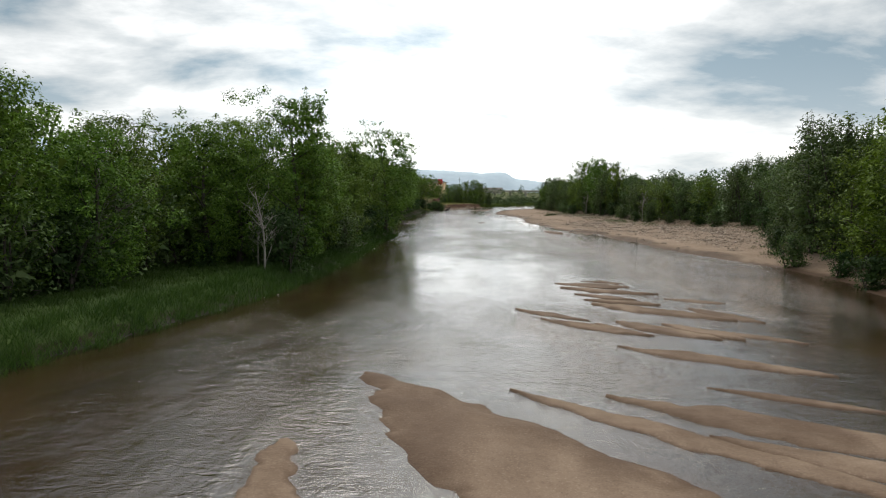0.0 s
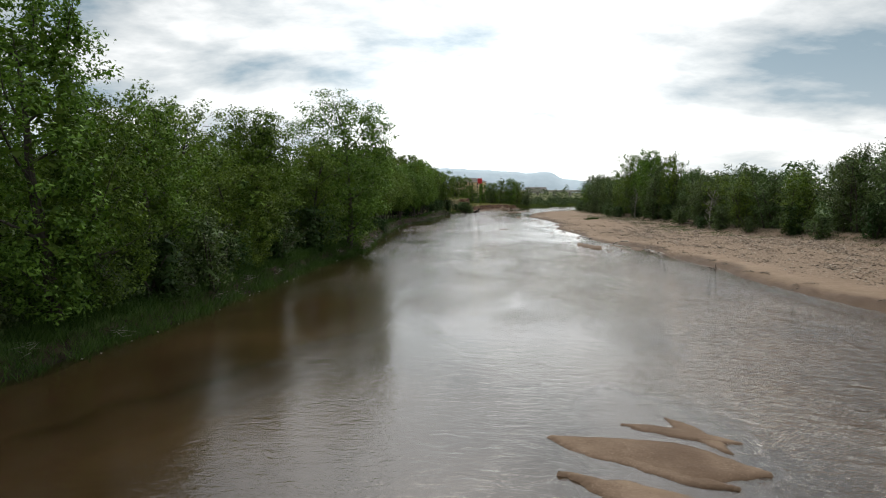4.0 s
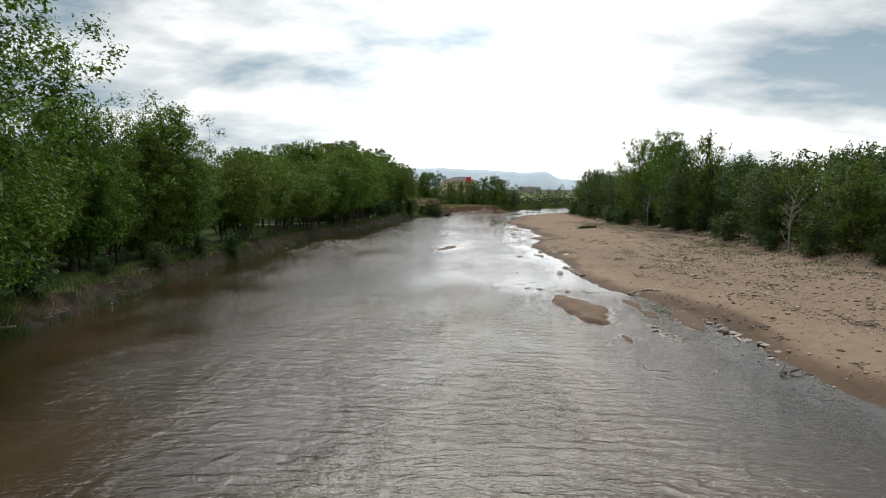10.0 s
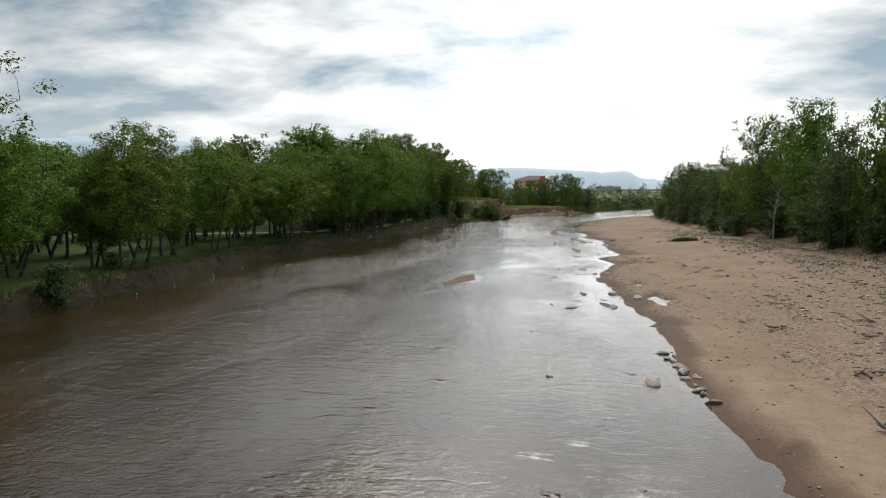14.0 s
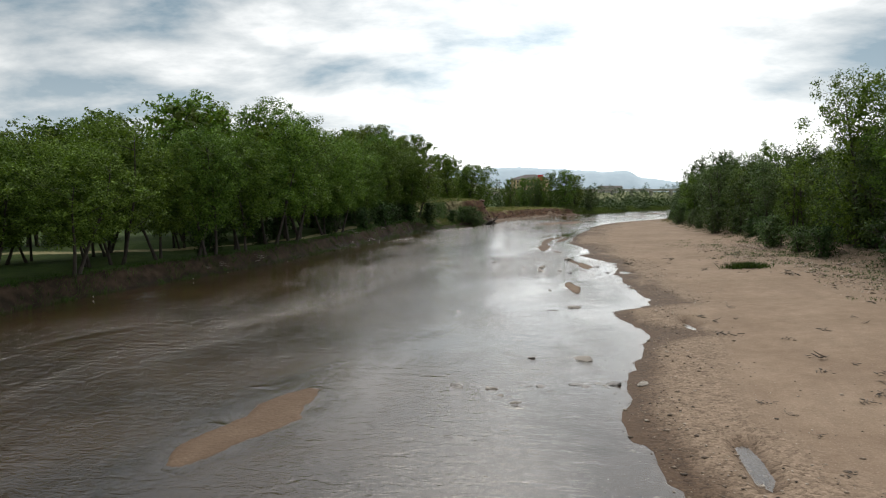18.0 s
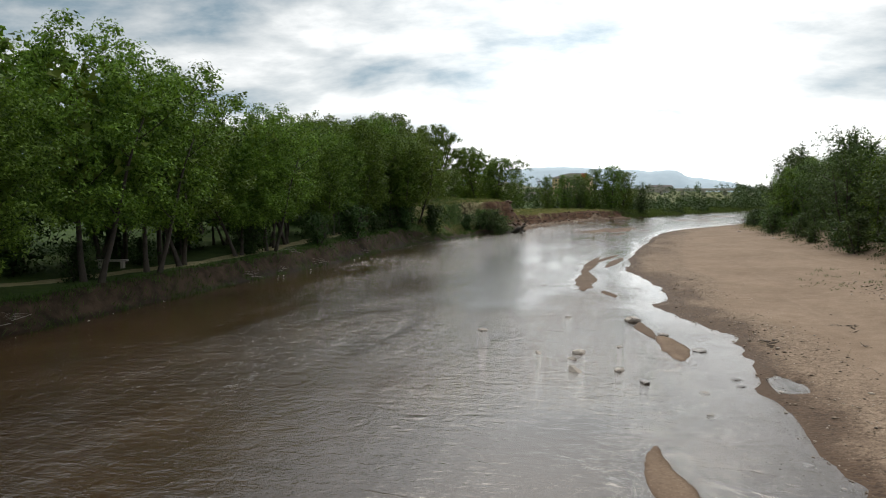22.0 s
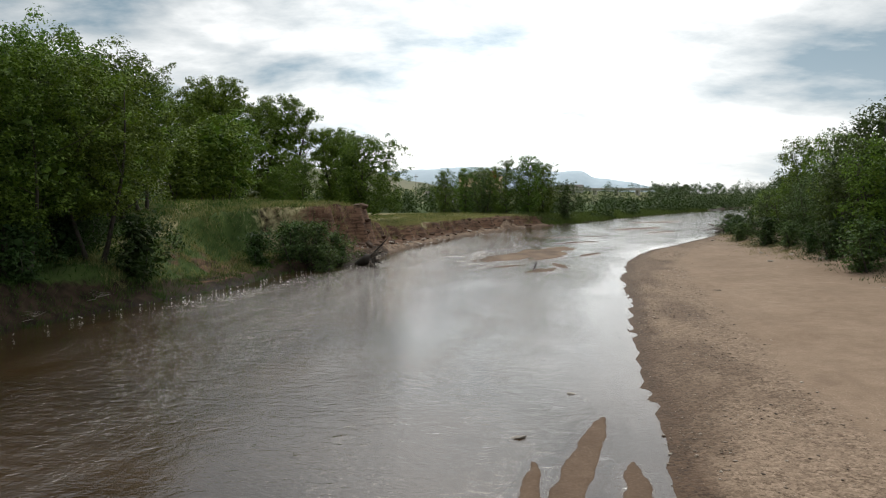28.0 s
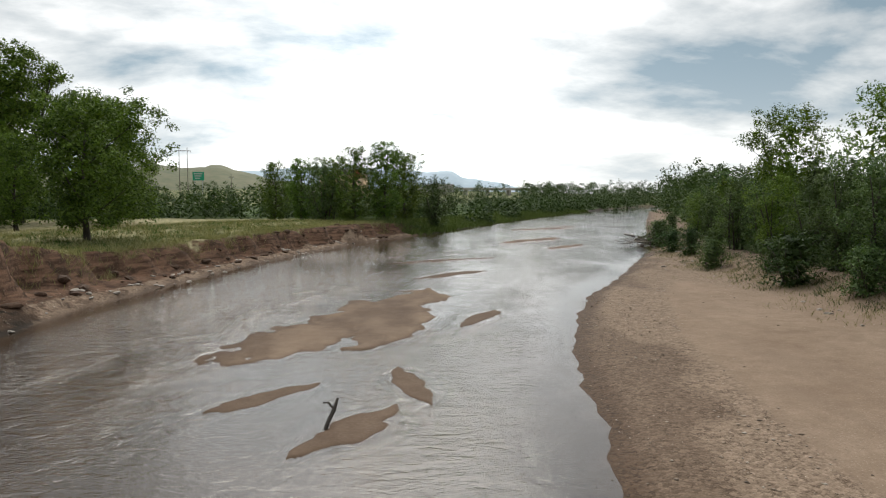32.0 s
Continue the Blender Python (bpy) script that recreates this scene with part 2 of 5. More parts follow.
    earth = mix(nt, ramp(nt, n_fine, [(0.55, 0.0), (0.7, 0.5)]), earth, (0.21, 0.15, 0.105, 1))
    turf = mix(nt, ramp(nt, mixed, [(0.36, 0.0), (0.62, 1.0)]), (0.02, 0.044, 0.011, 1), (0.06, 0.092, 0.024, 1))
    turf = mix(nt, ramp(nt, n_fine, [(0.45, 0.0), (0.72, 0.3)]), turf, (0.1, 0.1, 0.042, 1))
    dry = mix(nt, ramp(nt, n_mid, [(0.35, 0.0), (0.65, 1.0)]), (0.22, 0.2, 0.1, 1), (0.36, 0.32, 0.19, 1))
    ragged = lambda f: ramp(nt, mth(nt, "ADD", f, mth(nt, "MULTIPLY", mth(nt, "SUBTRACT", n_mid, 0.5), 0.9)), [(0.38, 0.0), (0.62, 1.0)])  # noqa: E731
    c = mix(nt, ragged(lay("gravel")), sand, grav)
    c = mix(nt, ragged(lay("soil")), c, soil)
    c = mix(nt, ragged(lay("turf")), c, turf)
    c = mix(nt, ragged(lay("earth")), c, earth)
    c = mix(nt, ragged(lay("dry")), c, dry)
    wet = lay("wet")
    c = mix(nt, mth(nt, "MULTIPLY", wet, 0.9), c, mix(nt, 1.0, c, (0.29, 0.225, 0.175, 1), "MULTIPLY"))
    s = nd(nt, "ShaderNodeBsdfPrincipled", {"Base Color": c, "Roughness": mth(nt, "SUBTRACT", 0.92, mth(nt, "MULTIPLY", wet, 0.22)), "Specular IOR Level": 0.1})
    relief = mth(nt, "ADD", mth(nt, "MULTIPLY", n_fine, 0.5), mth(nt, "MULTIPLY", cells.outputs["Distance"], mth(nt, "MULTIPLY", lay("gravel"), -0.7)))
    finish(nt, s, mth(nt, "ADD", relief, mth(nt, "MULTIPLY", n_grit, 0.2)), 0.55, 0.06)
    return m


def water_material():
    """Silty river water: clearer where it is shallow, brown where it is deep, with wind and current ripples."""
    m, nt = material("river_water")
    pos = where(nt)
    deep = nd(nt, "ShaderNodeAttribute", None, "depth").outputs["Fac"]
    rough = nd(nt, "ShaderNodeAttribute", None, "riffle").outputs["Fac"]
    stony = nd(nt, "ShaderNodeAttribute", None, "stony").outputs["Fac"]
    along = nd(nt, "ShaderNodeMapping", {0: pos, 2: (0, 0, radians(12)), 3: (1.0, 1.9, 1.0)}).outputs[0]
    swell = noise_tex(nt, along, 0.7, 2.0, 0.5, 0.8)
    chop = noise_tex(nt, along, 1.7, 3.0, 0.5, 0.6)
    crest = mth(nt, "POWER", mth(nt, "SUBTRACT", 1.0, mth(nt, "ABSOLUTE", mth(nt, "MULTIPLY_ADD", chop, 2.6, -1.3))), 1.6)
    slant = noise_tex(nt, nd(nt, "ShaderNodeMapping", {0: pos, 2: (0, 0, radians(-38)), 3: (0.7, 3.0, 1.0)}).outputs[0], 1.5, 2.0, 0.45, 0.5)
    fine = noise_tex(nt, along, 7.5, 3.0, 0.6)
    gust = noise_tex(nt, nd(nt, "ShaderNodeMapping", {0: pos, 3: (1.0, 0.4, 1.0)}).outputs[0], 0.22, 4.0, 0.6, 0.6)
    patch = ramp(nt, noise_tex(nt, nd(nt, "ShaderNodeMapping", {0: pos, 1: (7.3, 2.1, 0), 3: (1.0, 0.5, 1.0)}).outputs[0], 0.3, 3.0, 0.55, 0.5), [(0.42, 0.0), (0.6, 1.0)])
    force = mth(nt, "MULTIPLY_ADD", mth(nt, "MULTIPLY", rough, ramp(nt, gust, [(0.34, 0.45), (0.64, 1.35)])), 1.0, 0.02)
    height = mth(nt, "ADD", mth(nt, "MULTIPLY", swell, 0.32), mth(nt, "ADD", mth(nt, "MULTIPLY", crest, 0.34), mth(nt, "MULTIPLY", chop, 0.5)))
    height = mth(nt, "ADD", height, mth(nt, "ADD", mth(nt, "MULTIPLY", fine, 0.5), mth(nt, "MULTIPLY", mth(nt, "MULTIPLY", slant, patch), 0.3)))
    ladder = nd(nt, "ShaderNodeTexWave", {"Vector": nd(nt, "ShaderNodeMapping", {0: pos, 2: (0, 0, radians(9))}).outputs[0], "Scale": 0.46, "Distortion": 5.5, "Detail": 2.0, "Detail Scale": 2.2, "Detail Roughness": 0.55})
    ladder.bands_direction = "Y"
    height = mth(nt, "ADD", height, mth(nt, "MULTIPLY", mth(nt, "MULTIPLY", ladder.outputs["Fac"], mth(nt, "MULTIPLY", rough, ramp(nt, swell, [(0.4, 0.1), (0.6, 1.0)]))), 0.36))
    height = mth(nt, "MULTIPLY", height, force)
    # short standing waves below stones just under the surface
    bent = nd(nt, "ShaderNodeVectorMath", {0: along, 1: nd(nt, "ShaderNodeVectorMath", {0: noise_tex(nt, pos, 1.3, 2.0, 0.5, 0.0, 1), 1: (1.3, 1.0, 0.0)}, "MULTIPLY").outputs[0]}, "ADD").outputs[0]
    humps = nd(nt, "ShaderNodeTexVoronoi", {"Vector": bent, "Scale": 0.55, "Randomness": 1.0})
    some = ramp(nt, nd(nt, "ShaderNodeSeparateColor", {0: humps.outputs["Color"]}).outputs[0], [(0.45, 0.0), (0.55, 1.0)])
    lump = mth(nt, "MULTIPLY", ramp(nt, humps.outputs["Distance"], [(0.0, 1.0), (0.08, 0.5), (0.2, 0.0)]), mth(nt, "MULTIPLY", some, stony))
    height = mth(nt, "ADD", height, mth(nt, "MULTIPLY", lump, 0.4))
    silt_n = noise_tex(nt, pos, 0.16, 3.0)
    silt = mix(nt, ramp(nt, silt_n, [(0.35, 0.0), (0.65, 1.0)]), (0.029, 0.0168, 0.0082, 1), (0.054, 0.0315, 0.0156, 1))
    bump = nd(nt, "ShaderNodeBump", {"Strength": 1.0, "Distance": 0.07, "Height": height}).outputs[0]
    murk = nd(nt, "ShaderNodeBsdfDiffuse", {"Color": silt, "Normal": bump})
    clear = nd(nt, "ShaderNodeBsdfTransparent", {"Color": (0.95, 0.89, 0.8, 1)})
    body_mix = nd(nt, "ShaderNodeMixShader", {0: ramp(nt, deep, [(0.0, 0.1), (0.5, 0.78), (1.0, 0.96)]), 1: clear.outputs[0], 2: murk.outputs[0]})
    gloss = nd(nt, "ShaderNodeBsdfGlossy", {"Color": (1, 1, 1, 1), "Roughness": 0.03, "Normal": bump})
    fres = nd(nt, "ShaderNodeFresnel", {"IOR": 1.62, "Normal": bump}).outputs[0]
    top = nd(nt, "ShaderNodeMixShader", {0: fres, 1: body_mix.outputs[0], 2: gloss.outputs[0]})
    nt.links.new(top.outputs[0], nd(nt, "ShaderNodeOutputMaterial").inputs[0])
    return m


GROUND, WATER = ground_material(), water_material()

# ---- the lie of the land ----
def table(pairs):
    a = np.array(pairs, float)
    return lambda y: np.interp(y, a[:, 0], a[:, 1])


left_edge = table([(-80, -21), (0, -16.5), (20, -13.2), (28, -11.4), (40, -8.5), (45, -7.5), (54, -6.5), (62, -5.9), (78, -5.9), (88, -5.8), (93, -5.2), (98, -4.9), (105, -5.3), (116, -6.7), (131, -7.5), (140, -8.1), (150, -8.5), (157, -8.7),
                   (165, -8.1), (171, -7.2), (180, -6.2), (190, -6.3), (200, -5.9), (215, -5.4), (230, -5.2), (234, -4.4), (242, -2.4), (250, -1.4), (256, 1.6), (273, 2.8), (293, 6.6), (317, 13.4), (330, 20.3), (338, 24.6), (361, 33.5), (390, 46.2), (436, 68.5), (524, 112), (600, 165), (800, 300)])
right_edge = table([(-80, 20), (0, 22), (36, 23.6), (42, 24.6), (49, 26.4), (58, 26.3), (68, 24.6), (77, 23.8), (84, 23.8), (90, 23.4), (94, 23.0), (100, 23.0), (104, 22.7), (107.5, 22.0), (110.6, 21.3), (112.4, 20.2), (117, 19.5), (122, 19.4), (131, 19.4), (136, 18.8), (142, 18.4), (147, 17.9), (150, 18.3), (156, 19.6),
                    (159, 18.9), (161.6, 18.8), (163.6, 20.7), (168, 20.3), (173, 20.0), (178, 20.0), (182, 20.2), (185, 20.1), (187, 19.4), (189, 18.7), (191.4, 17.9), (194.6, 18.8), (198, 18.7), (203, 18.0), (207, 16.9), (211, 17.1), (217, 17.5), (223, 17.9),
                    (228, 18.5), (235, 19.4), (242, 20.4), (248, 21.0), (254, 22.0), (263, 23.8), (273, 27.3), (284, 33), (289, 35.4), (306, 43.8), (325, 50.3), (371, 67.9), (470, 107), (600, 172), (800, 310)])
right_wood = table([(-80, 25), (30, 23.6), (42, 24.4), (50, 26.4), (58, 27.4), (64, 29.5), (70, 31.5), (80, 37), (96, 42.4), (113, 41.5), (122, 37), (150, 37), (178, 37), (186, 35), (240, 34.8), (254, 35.5), (284, 39.5), (306, 44.6), (330, 54.5), (371, 70), (470, 109), (800, 312)])
left_top = table([(-80, 0.7), (60, 0.7), (100, 0.8), (135, 0.9), (200, 1.1), (234, 1.7), (245, 2.6), (253, 4.0), (263, 4.7), (270, 4.0), (276, 2.3), (283, 1.9), (298, 2.0), (327, 1.9), (345, 1.0), (420, 0.8), (800, 2)])
left_width = table([(-80, 2.4), (50, 2.0), (70, 1.1), (130, 1.1), (228, 1.2), (240, 4.5), (249, 8), (256, 6.5), (261, 3.4), (273, 3.8), (288, 3.2), (320, 2.2), (345, 4), (800, 5)])

_grid = np.random.default_rng(5).random((256, 256))


def value_noise(x, y):
    """Smooth noise from 0 to 1."""
    xi, yi = np.floor(x).astype(int), np.floor(y).astype(int)
    u, v = x - xi, y - yi
    u, v = u * u * (3 - 2 * u), v * v * (3 - 2 * v)
    g = lambda a, b: _grid[a % 256, b % 256]  # noqa: E731
    return (g(xi, yi) * (1 - u) + g(xi + 1, yi) * u) * (1 - v) + (g(xi, yi + 1) * (1 - u) + g(xi + 1, yi + 1) * u) * v


def fbm(x, y, octaves=4):
    total, amp = 0.0, 0.5
    for k in range(octaves):
        total = total + amp * value_noise(x * 2 ** k + 17.3 * k, y * 2 ** k - 9.1 * k)
        amp /= 2
    return total / (1 - 0.5 ** octaves)


def step(a, b, x):
    t = np.clip((x - a) / (b - a), 0, 1)
    return t * t * (3 - 2 * t)


# Sand bars in the stream: the two ends, half width, height over the water, how far the tips taper
BARS = [
    ((-0.5, 27.2), (5.8, 15.0), 2.55, 0.2, 2), ((-1.75, 21.6), (-0.4, 14.0), 1.15, 0.16, 2), ((3.5, 25.4), (10.9, 17.5), 0.48, 0.09, 1), ((6.1, 24.9), (13.8, 19.0), 0.85, 0.14, 1),
    ((9.0, 25.6), (12.8, 23.3), 0.3, 0.08, 1), ((7.6, 21.8), (13.0, 17.4), 0.6, 0.12, 1), ((7.9, 30.9), (13.4, 26.8), 0.62, 0.12, 1), ((11.7, 34.1), (14.8, 31.2), 0.4, 0.08, 1),
]
BARS_NEAR = [
    ((5.1, 38.9), (7.9, 35.8), 0.41, 0.096, 1), ((5.9, 36.3), (9.6, 32.6), 0.55, 0.120, 1), ((8.0, 35.2), (9.3, 33.0), 0.31, 0.108, 1), ((9.0, 35.6), (11.9, 31.9), 0.67, 0.144, 1),
    ((10.8, 35.1), (12.8, 31.8), 0.48, 0.156, 1), ((9.1, 40.5), (14.2, 35.7), 0.78, 0.168, 1), ((13.2, 39.0), (15.2, 35.2), 0.58, 0.108, 1), ((8.6, 48.4), (11.7, 46.0), 0.41, 0.084, 1),
]
BARS_TOP = [
    ((8.4, 48.6), (12.6, 46.6), 0.8, 0.11, 1), ((10.3, 49.5), (12.6, 48.3), 0.32, 0.08, 1),
    ((8.5, 46.4), (13.3, 43.5), 0.65, 0.169, 1), ((8.8, 43.8), (11.6, 41.7), 0.47, 0.143, 1), ((8.9, 41.8), (12.3, 40.1), 0.54, 0.156, 1), ((11.4, 50.0), (12.2, 47.7), 0.26, 0.065, 1), ((13.2, 42.2), (15.6, 40.4), 0.41, 0.065, 1),
]
BARS_MID = [
    ((17.4, 110.2), (18.2, 102.6), 0.95, 0.26, 0.8), ((22.2, 106.0), (21.8, 101.5), 0.5, 0.055, 0.6), ((20.4, 109.2), (20.6, 106.4), 0.3, 0.05, 0.8), ((20.7, 105.8), (20.8, 103.9), 0.3, 0.05, 0.8), ((18.5, 100.2), (18.6, 98.8), 0.16, 0.03, 1),
    ((9.8, 147.0), (9.0, 141.4), 0.75, 0.03, 0.8), ((16.8, 139.8), (17.0, 138.2), 0.2, 0.035, 1), ((17.7, 136.2), (18.2, 134.4), 0.25, 0.035, 1),
    ((15.6, 196.6), (16.2, 194.0), 0.3, 0.035, 1), ((17.1, 187.0), (17.5, 183.6), 0.3, 0.05, 1), ((17.8, 184.2), (18.2, 180.4), 0.5, 0.062, 0.7), ((16.8, 172.2), (17.3, 167.2), 0.36, 0.06, 0.9),
]
BARS_FAR = [
    ((14.9, 218.0), (14.1, 204.0), 0.42, 0.045, 0.8), ((16.6, 221.0), (14.8, 213.2), 0.34, 0.04, 0.8), ((14.4, 206.0), (14.5, 196.2), 0.62, 0.055, 0.9), ((17.0, 218.2), (15.6, 209.5), 0.42, 0.04, 0.9),
    ((20.3, 277.6), (11.6, 260.0), 2.1, 0.1, 1), ((18.6, 271.0), (16.0, 261.8), 1.1, 0.08, 1), ((12.6, 255.4), (15.2, 258.0), 0.5, 0.035, 1), ((15.2, 252.2), (17.4, 255.8), 0.6, 0.05, 1),
]
BARS_BEND = [
    ((17.5, 259.6), (18.2, 255.6), 0.4, 0.04, 1), ((20.0, 265.9), (22.2, 270.0), 0.45, 0.04, 1), ((18.8, 282.3), (23.9, 287.0), 0.7, 0.056, 1), ((17.0, 292.6), (26.2, 297.4), 0.55, 0.035, 1),
    ((36.2, 345), (48, 352), 1.6, 0.074, 1), ((29.6, 315), (38.8, 325.4), 1.3, 0.087, 1), ((32.8, 306.4), (38.6, 312.8), 0.8, 0.062, 1), ((44, 354), (50, 358), 1, 0.062, 1),
]
ALL_BARS = BARS + BARS_NEAR + BARS_TOP + BARS_MID + BARS_FAR + BARS_BEND
# Sand lying just under the surface
SHOALS = [((-1.5, 50), (-9, 12), 4.6, -0.1, 0.6), ((-2.6, 38), (-6.0, 27.4), 1.2, -0.02, 1), ((-4.8, 28.9), (-7.5, 17), 1.7, -0.02, 1), ((0.7, 35), (-2.3, 27), 2, -0.1, 1), ((8.2, 42), (14.7, 15), 4.6, -0.035, 0.6), ((10.2, 53), (12.5, 43), 2.6, -0.03, 1),
          ((9.2, 150), (8.5, 138), 1.5, -0.08, 1), ((14.5, 280), (11.5, 253), 4.5, -0.07, 1), ((18.5, 200), (17.5, 132), 1.8, -0.05, 0.5), ((15.5, 222), (15.2, 195), 1.3, -0.08, 0.6), ((3.4, 62), (-2.5, 44), 1.9, -0.05, 1), ((36, 347), (22, 298), 4, -0.08, 1)]


# Hollows in the damp sand where water stands
POOLS = [(20.7, 137.4, 0.45, 2.2), (20.3, 143.2, 0.35, 1.6), (21.7, 158.6, 0.3, 1.2), (20.9, 178.0, 0.3, 1.4)]


def bar_shape(x, y, bar):
    """taper 0 to 1: how far both tips narrow; 2: a wedge that widens from its first end. The near side is a steep little scarp, the far side slopes under the water."""
    (x0, y0), (x1, y1), w, h, taper = bar
    dx, dy = x1 - x0, y1 - y0
    length = math.hypot(dx, dy)
    u = ((x - x0) * dx + (y - y0) * dy) / length
    v = (-(x - x0) * dy + (y - y0) * dx) / length
    v = v + (fbm(x * 0.9, y * 0.9, 3) - 0.5) * np.where(y > 240, 1.5 * w, 0.9 * min(w, 1.1)) + (fbm(x * 3.1, y * 3.1, 2) - 0.5) * min(w, 0.8) * 0.28
    t = np.clip(u / length, 0, 1)
    half = w * t ** 0.6 if taper > 1 else w * (1 - taper + taper * np.clip(4 * t * (1 - t), 0, 1) ** 0.8)
    d = np.hypot(v, u - t * length) / np.maximum(half, 0.05)
    if h < 0:
        return h - 0.3 * np.clip(d, 0, 2) ** 2 - 0.1 * step(0.5, 0.62, fbm(x * 0.45 + 9, y * 0.45, 3))
    scarp = np.where(v * (1 if dx > 0 else -1) < 0, 12.0, 3.0)
    h = h * 0.48
    return h * (1 - np.clip(d, 0, 1) ** scarp) - 0.16 * np.clip(d - 1, 0, 2.5)


def terrain(x, y):
    """Height of the ground at x, y."""
    wob = (fbm(x * 0.35, y * 0.35, 4) - 0.5)
    big = (fbm(x * 0.05 + 40, y * 0.05, 4) - 0.5)
    lean = 1 / np.sqrt(1 + step(285, 330, y) * 0.3)
    dl = (left_edge(y) - x) * lean + wob * 0.9
    dr = (x - right_edge(y)) * lean + wob * 0.6 + (fbm(x * 1.1, y * 1.1, 3) - 0.5) * 0.6
    rv = np.maximum(right_wood(y) - right_edge(y), 1.5) * lean
    inner = np.minimum(-dl, -dr)
    bed = -0.03 - 0.06 * step(0, 0.7, inner) - 0.34 * step(0, 5, inner) + big * 0.12 * step(0, 4, inner) + wob * 0.05 * step(0, 2, inner)
    top = left_top(y)
    rag = fbm(x * 0.9, y * 0.9, 3) - 0.5
    bluff = step(246, 254, y) * (1 - step(276, 283, y))
    cut = step(247, 254, y) * (1 - step(325, 345, y))
    dl2 = dl + cut * ((fbm(x * 0.42 + 5, y * 0.42, 2) - 0.5) * 3.4 + rag * 0.9)
    w = left_width(y)
    foot_w = 0.25 * w + cut * (0.75 * w - 1.3)
    left = top * (0.14 * step(0, 0.7, dl) + 0.1 * cut * step(0.5, 2.4, dl) + (0.86 - 0.1 * cut) * step(foot_w, w, dl2)) + np.clip(dl - 6, 0, 40) * 0.012 + big * 0.8 * step(2, 12, dl) + wob * 0.3 * step(1, 3, dl)
    left = left - bluff * 2.0 * step(18, 45, dl)
    ledge = step(58, 66, y) * (1 - step(106, 116, y))
    right = 0.16 * step(0, 1.5, dr) + ledge * 0.22 * step(0.2, 0.75, dr) + 0.5 * step(1, 14, dr) * np.clip(rv / 14, 0.3, 1) + 0.7 * step(rv - 1.0, rv + 3, dr) + big * 0.35 * step(2, 8, dr) + wob * 0.1 * step(0.5, 3, dr)
    pools = np.zeros_like(x)
    for px, py, pw, pl in POOLS:
        pools = np.maximum(pools, 1 - step(0.7, 1.25, np.hypot((x - px) / pw, (y - py) / pl) + 0.9 * (fbm(x * 1.1, y * 0.8, 3) - 0.5)))
    right = right - pools * 0.3
    z = np.where(dl > 0, left, np.where(dr > 0, right, bed))
    river = (dl <= 0) & (dr <= 0)
    extra = np.full_like(z, -9.0)
    for bar in ALL_BARS + SHOALS:
        (x0, y0), (x1, y1), bw = bar[0], bar[1], bar[2]
        near = (x > min(x0, x1) - 3 * bw) & (x < max(x0, x1) + 3 * bw) & (y > min(y0, y1) - 3 * bw) & (y < max(y0, y1) + 3 * bw)
        if near.any():
            extra[near] = np.maximum(extra[near], np.minimum(bar_shape(x[near], y[near], bar), -0.035))
    grain = (fbm(x * 1.3 + 7, y * 1.3, 3) - 0.5) * 0.05
    z = np.where(river, np.maximum(z, extra + grain), z)
    # far country: gentle swells that climb towards the hills
    far = step(380, 900, np.hypot(x, y - 120)) * step(15, 120, np.maximum(dl, dr))
    return z + far * np.maximum(4 + 22 * (fbm(x * 0.0022 + 3, y * 0.0022, 3) - 0.45), 0)


def spaced(stops):
    """Positions with a spacing that changes from stop to stop: (place, step to the next)."""
    out = []
    for (a, s), (b, s2) in zip(stops, stops[1:]):
        p = a
        while p < b - 1e-6:
            out.append(p)
            p += s + (s2 - s) * (p - a) / (b - a)
    return np.array(out + [stops[-1][0]])


def sheet(name, xs, ys, height, mat, layers, parent=None):
    """A grid mesh over xs and ys with float layers on its points."""
    gx, gy = np.meshgrid(xs, ys)
    gz = height(gx, gy)
    nx, ny = len(xs), len(ys)
    me = bpy.data.meshes.new(name)
    idx = np.arange(nx * ny).reshape(ny, nx)
    quads = np.stack([idx[:-1, :-1], idx[:-1, 1:], idx[1:, 1:], idx[1:, :-1]], -1).reshape(-1, 4)
    fill_mesh(me, np.stack([gx, gy, gz], -1).reshape(-1, 3), quads)
    for key, func in layers.items():
        me.attributes.new(key, "FLOAT", "POINT").data.foreach_set("value", func(gx, gy, gz).astype(np.float32).ravel())
    me.materials.append(mat)
    me.polygons.foreach_set("use_smooth", np.ones(len(me.polygons), bool))
    return new(name, me)


def fill_mesh(me, verts, quads):
    """Fast mesh from arrays of points and faces of one size."""
    k = quads.shape[1]
    me.vertices.add(len(verts))
    me.vertices.foreach_set("co", np.asarray(verts, np.float32).ravel())
    me.loops.add(quads.size)
    me.loops.foreach_set("vertex_index", np.asarray(quads, np.int32).ravel())
    me.polygons.add(len(quads))
    me.polygons.foreach_set("loop_start", np.arange(0, quads.size, k, dtype=np.int32))
    me.update(calc_edges=True)


def river_sides(x, y):
    wob = (fbm(x * 0.35, y * 0.35, 4) - 0.5)
    lean = 1 / np.sqrt(1 + step(285, 330, y) * 0.3)
    return (left_edge(y) - x) * lean + wob * 0.9, (x - right_edge(y)) * lean + wob * 0.6


def wood_side(x, y):
    return x - right_wood(y)


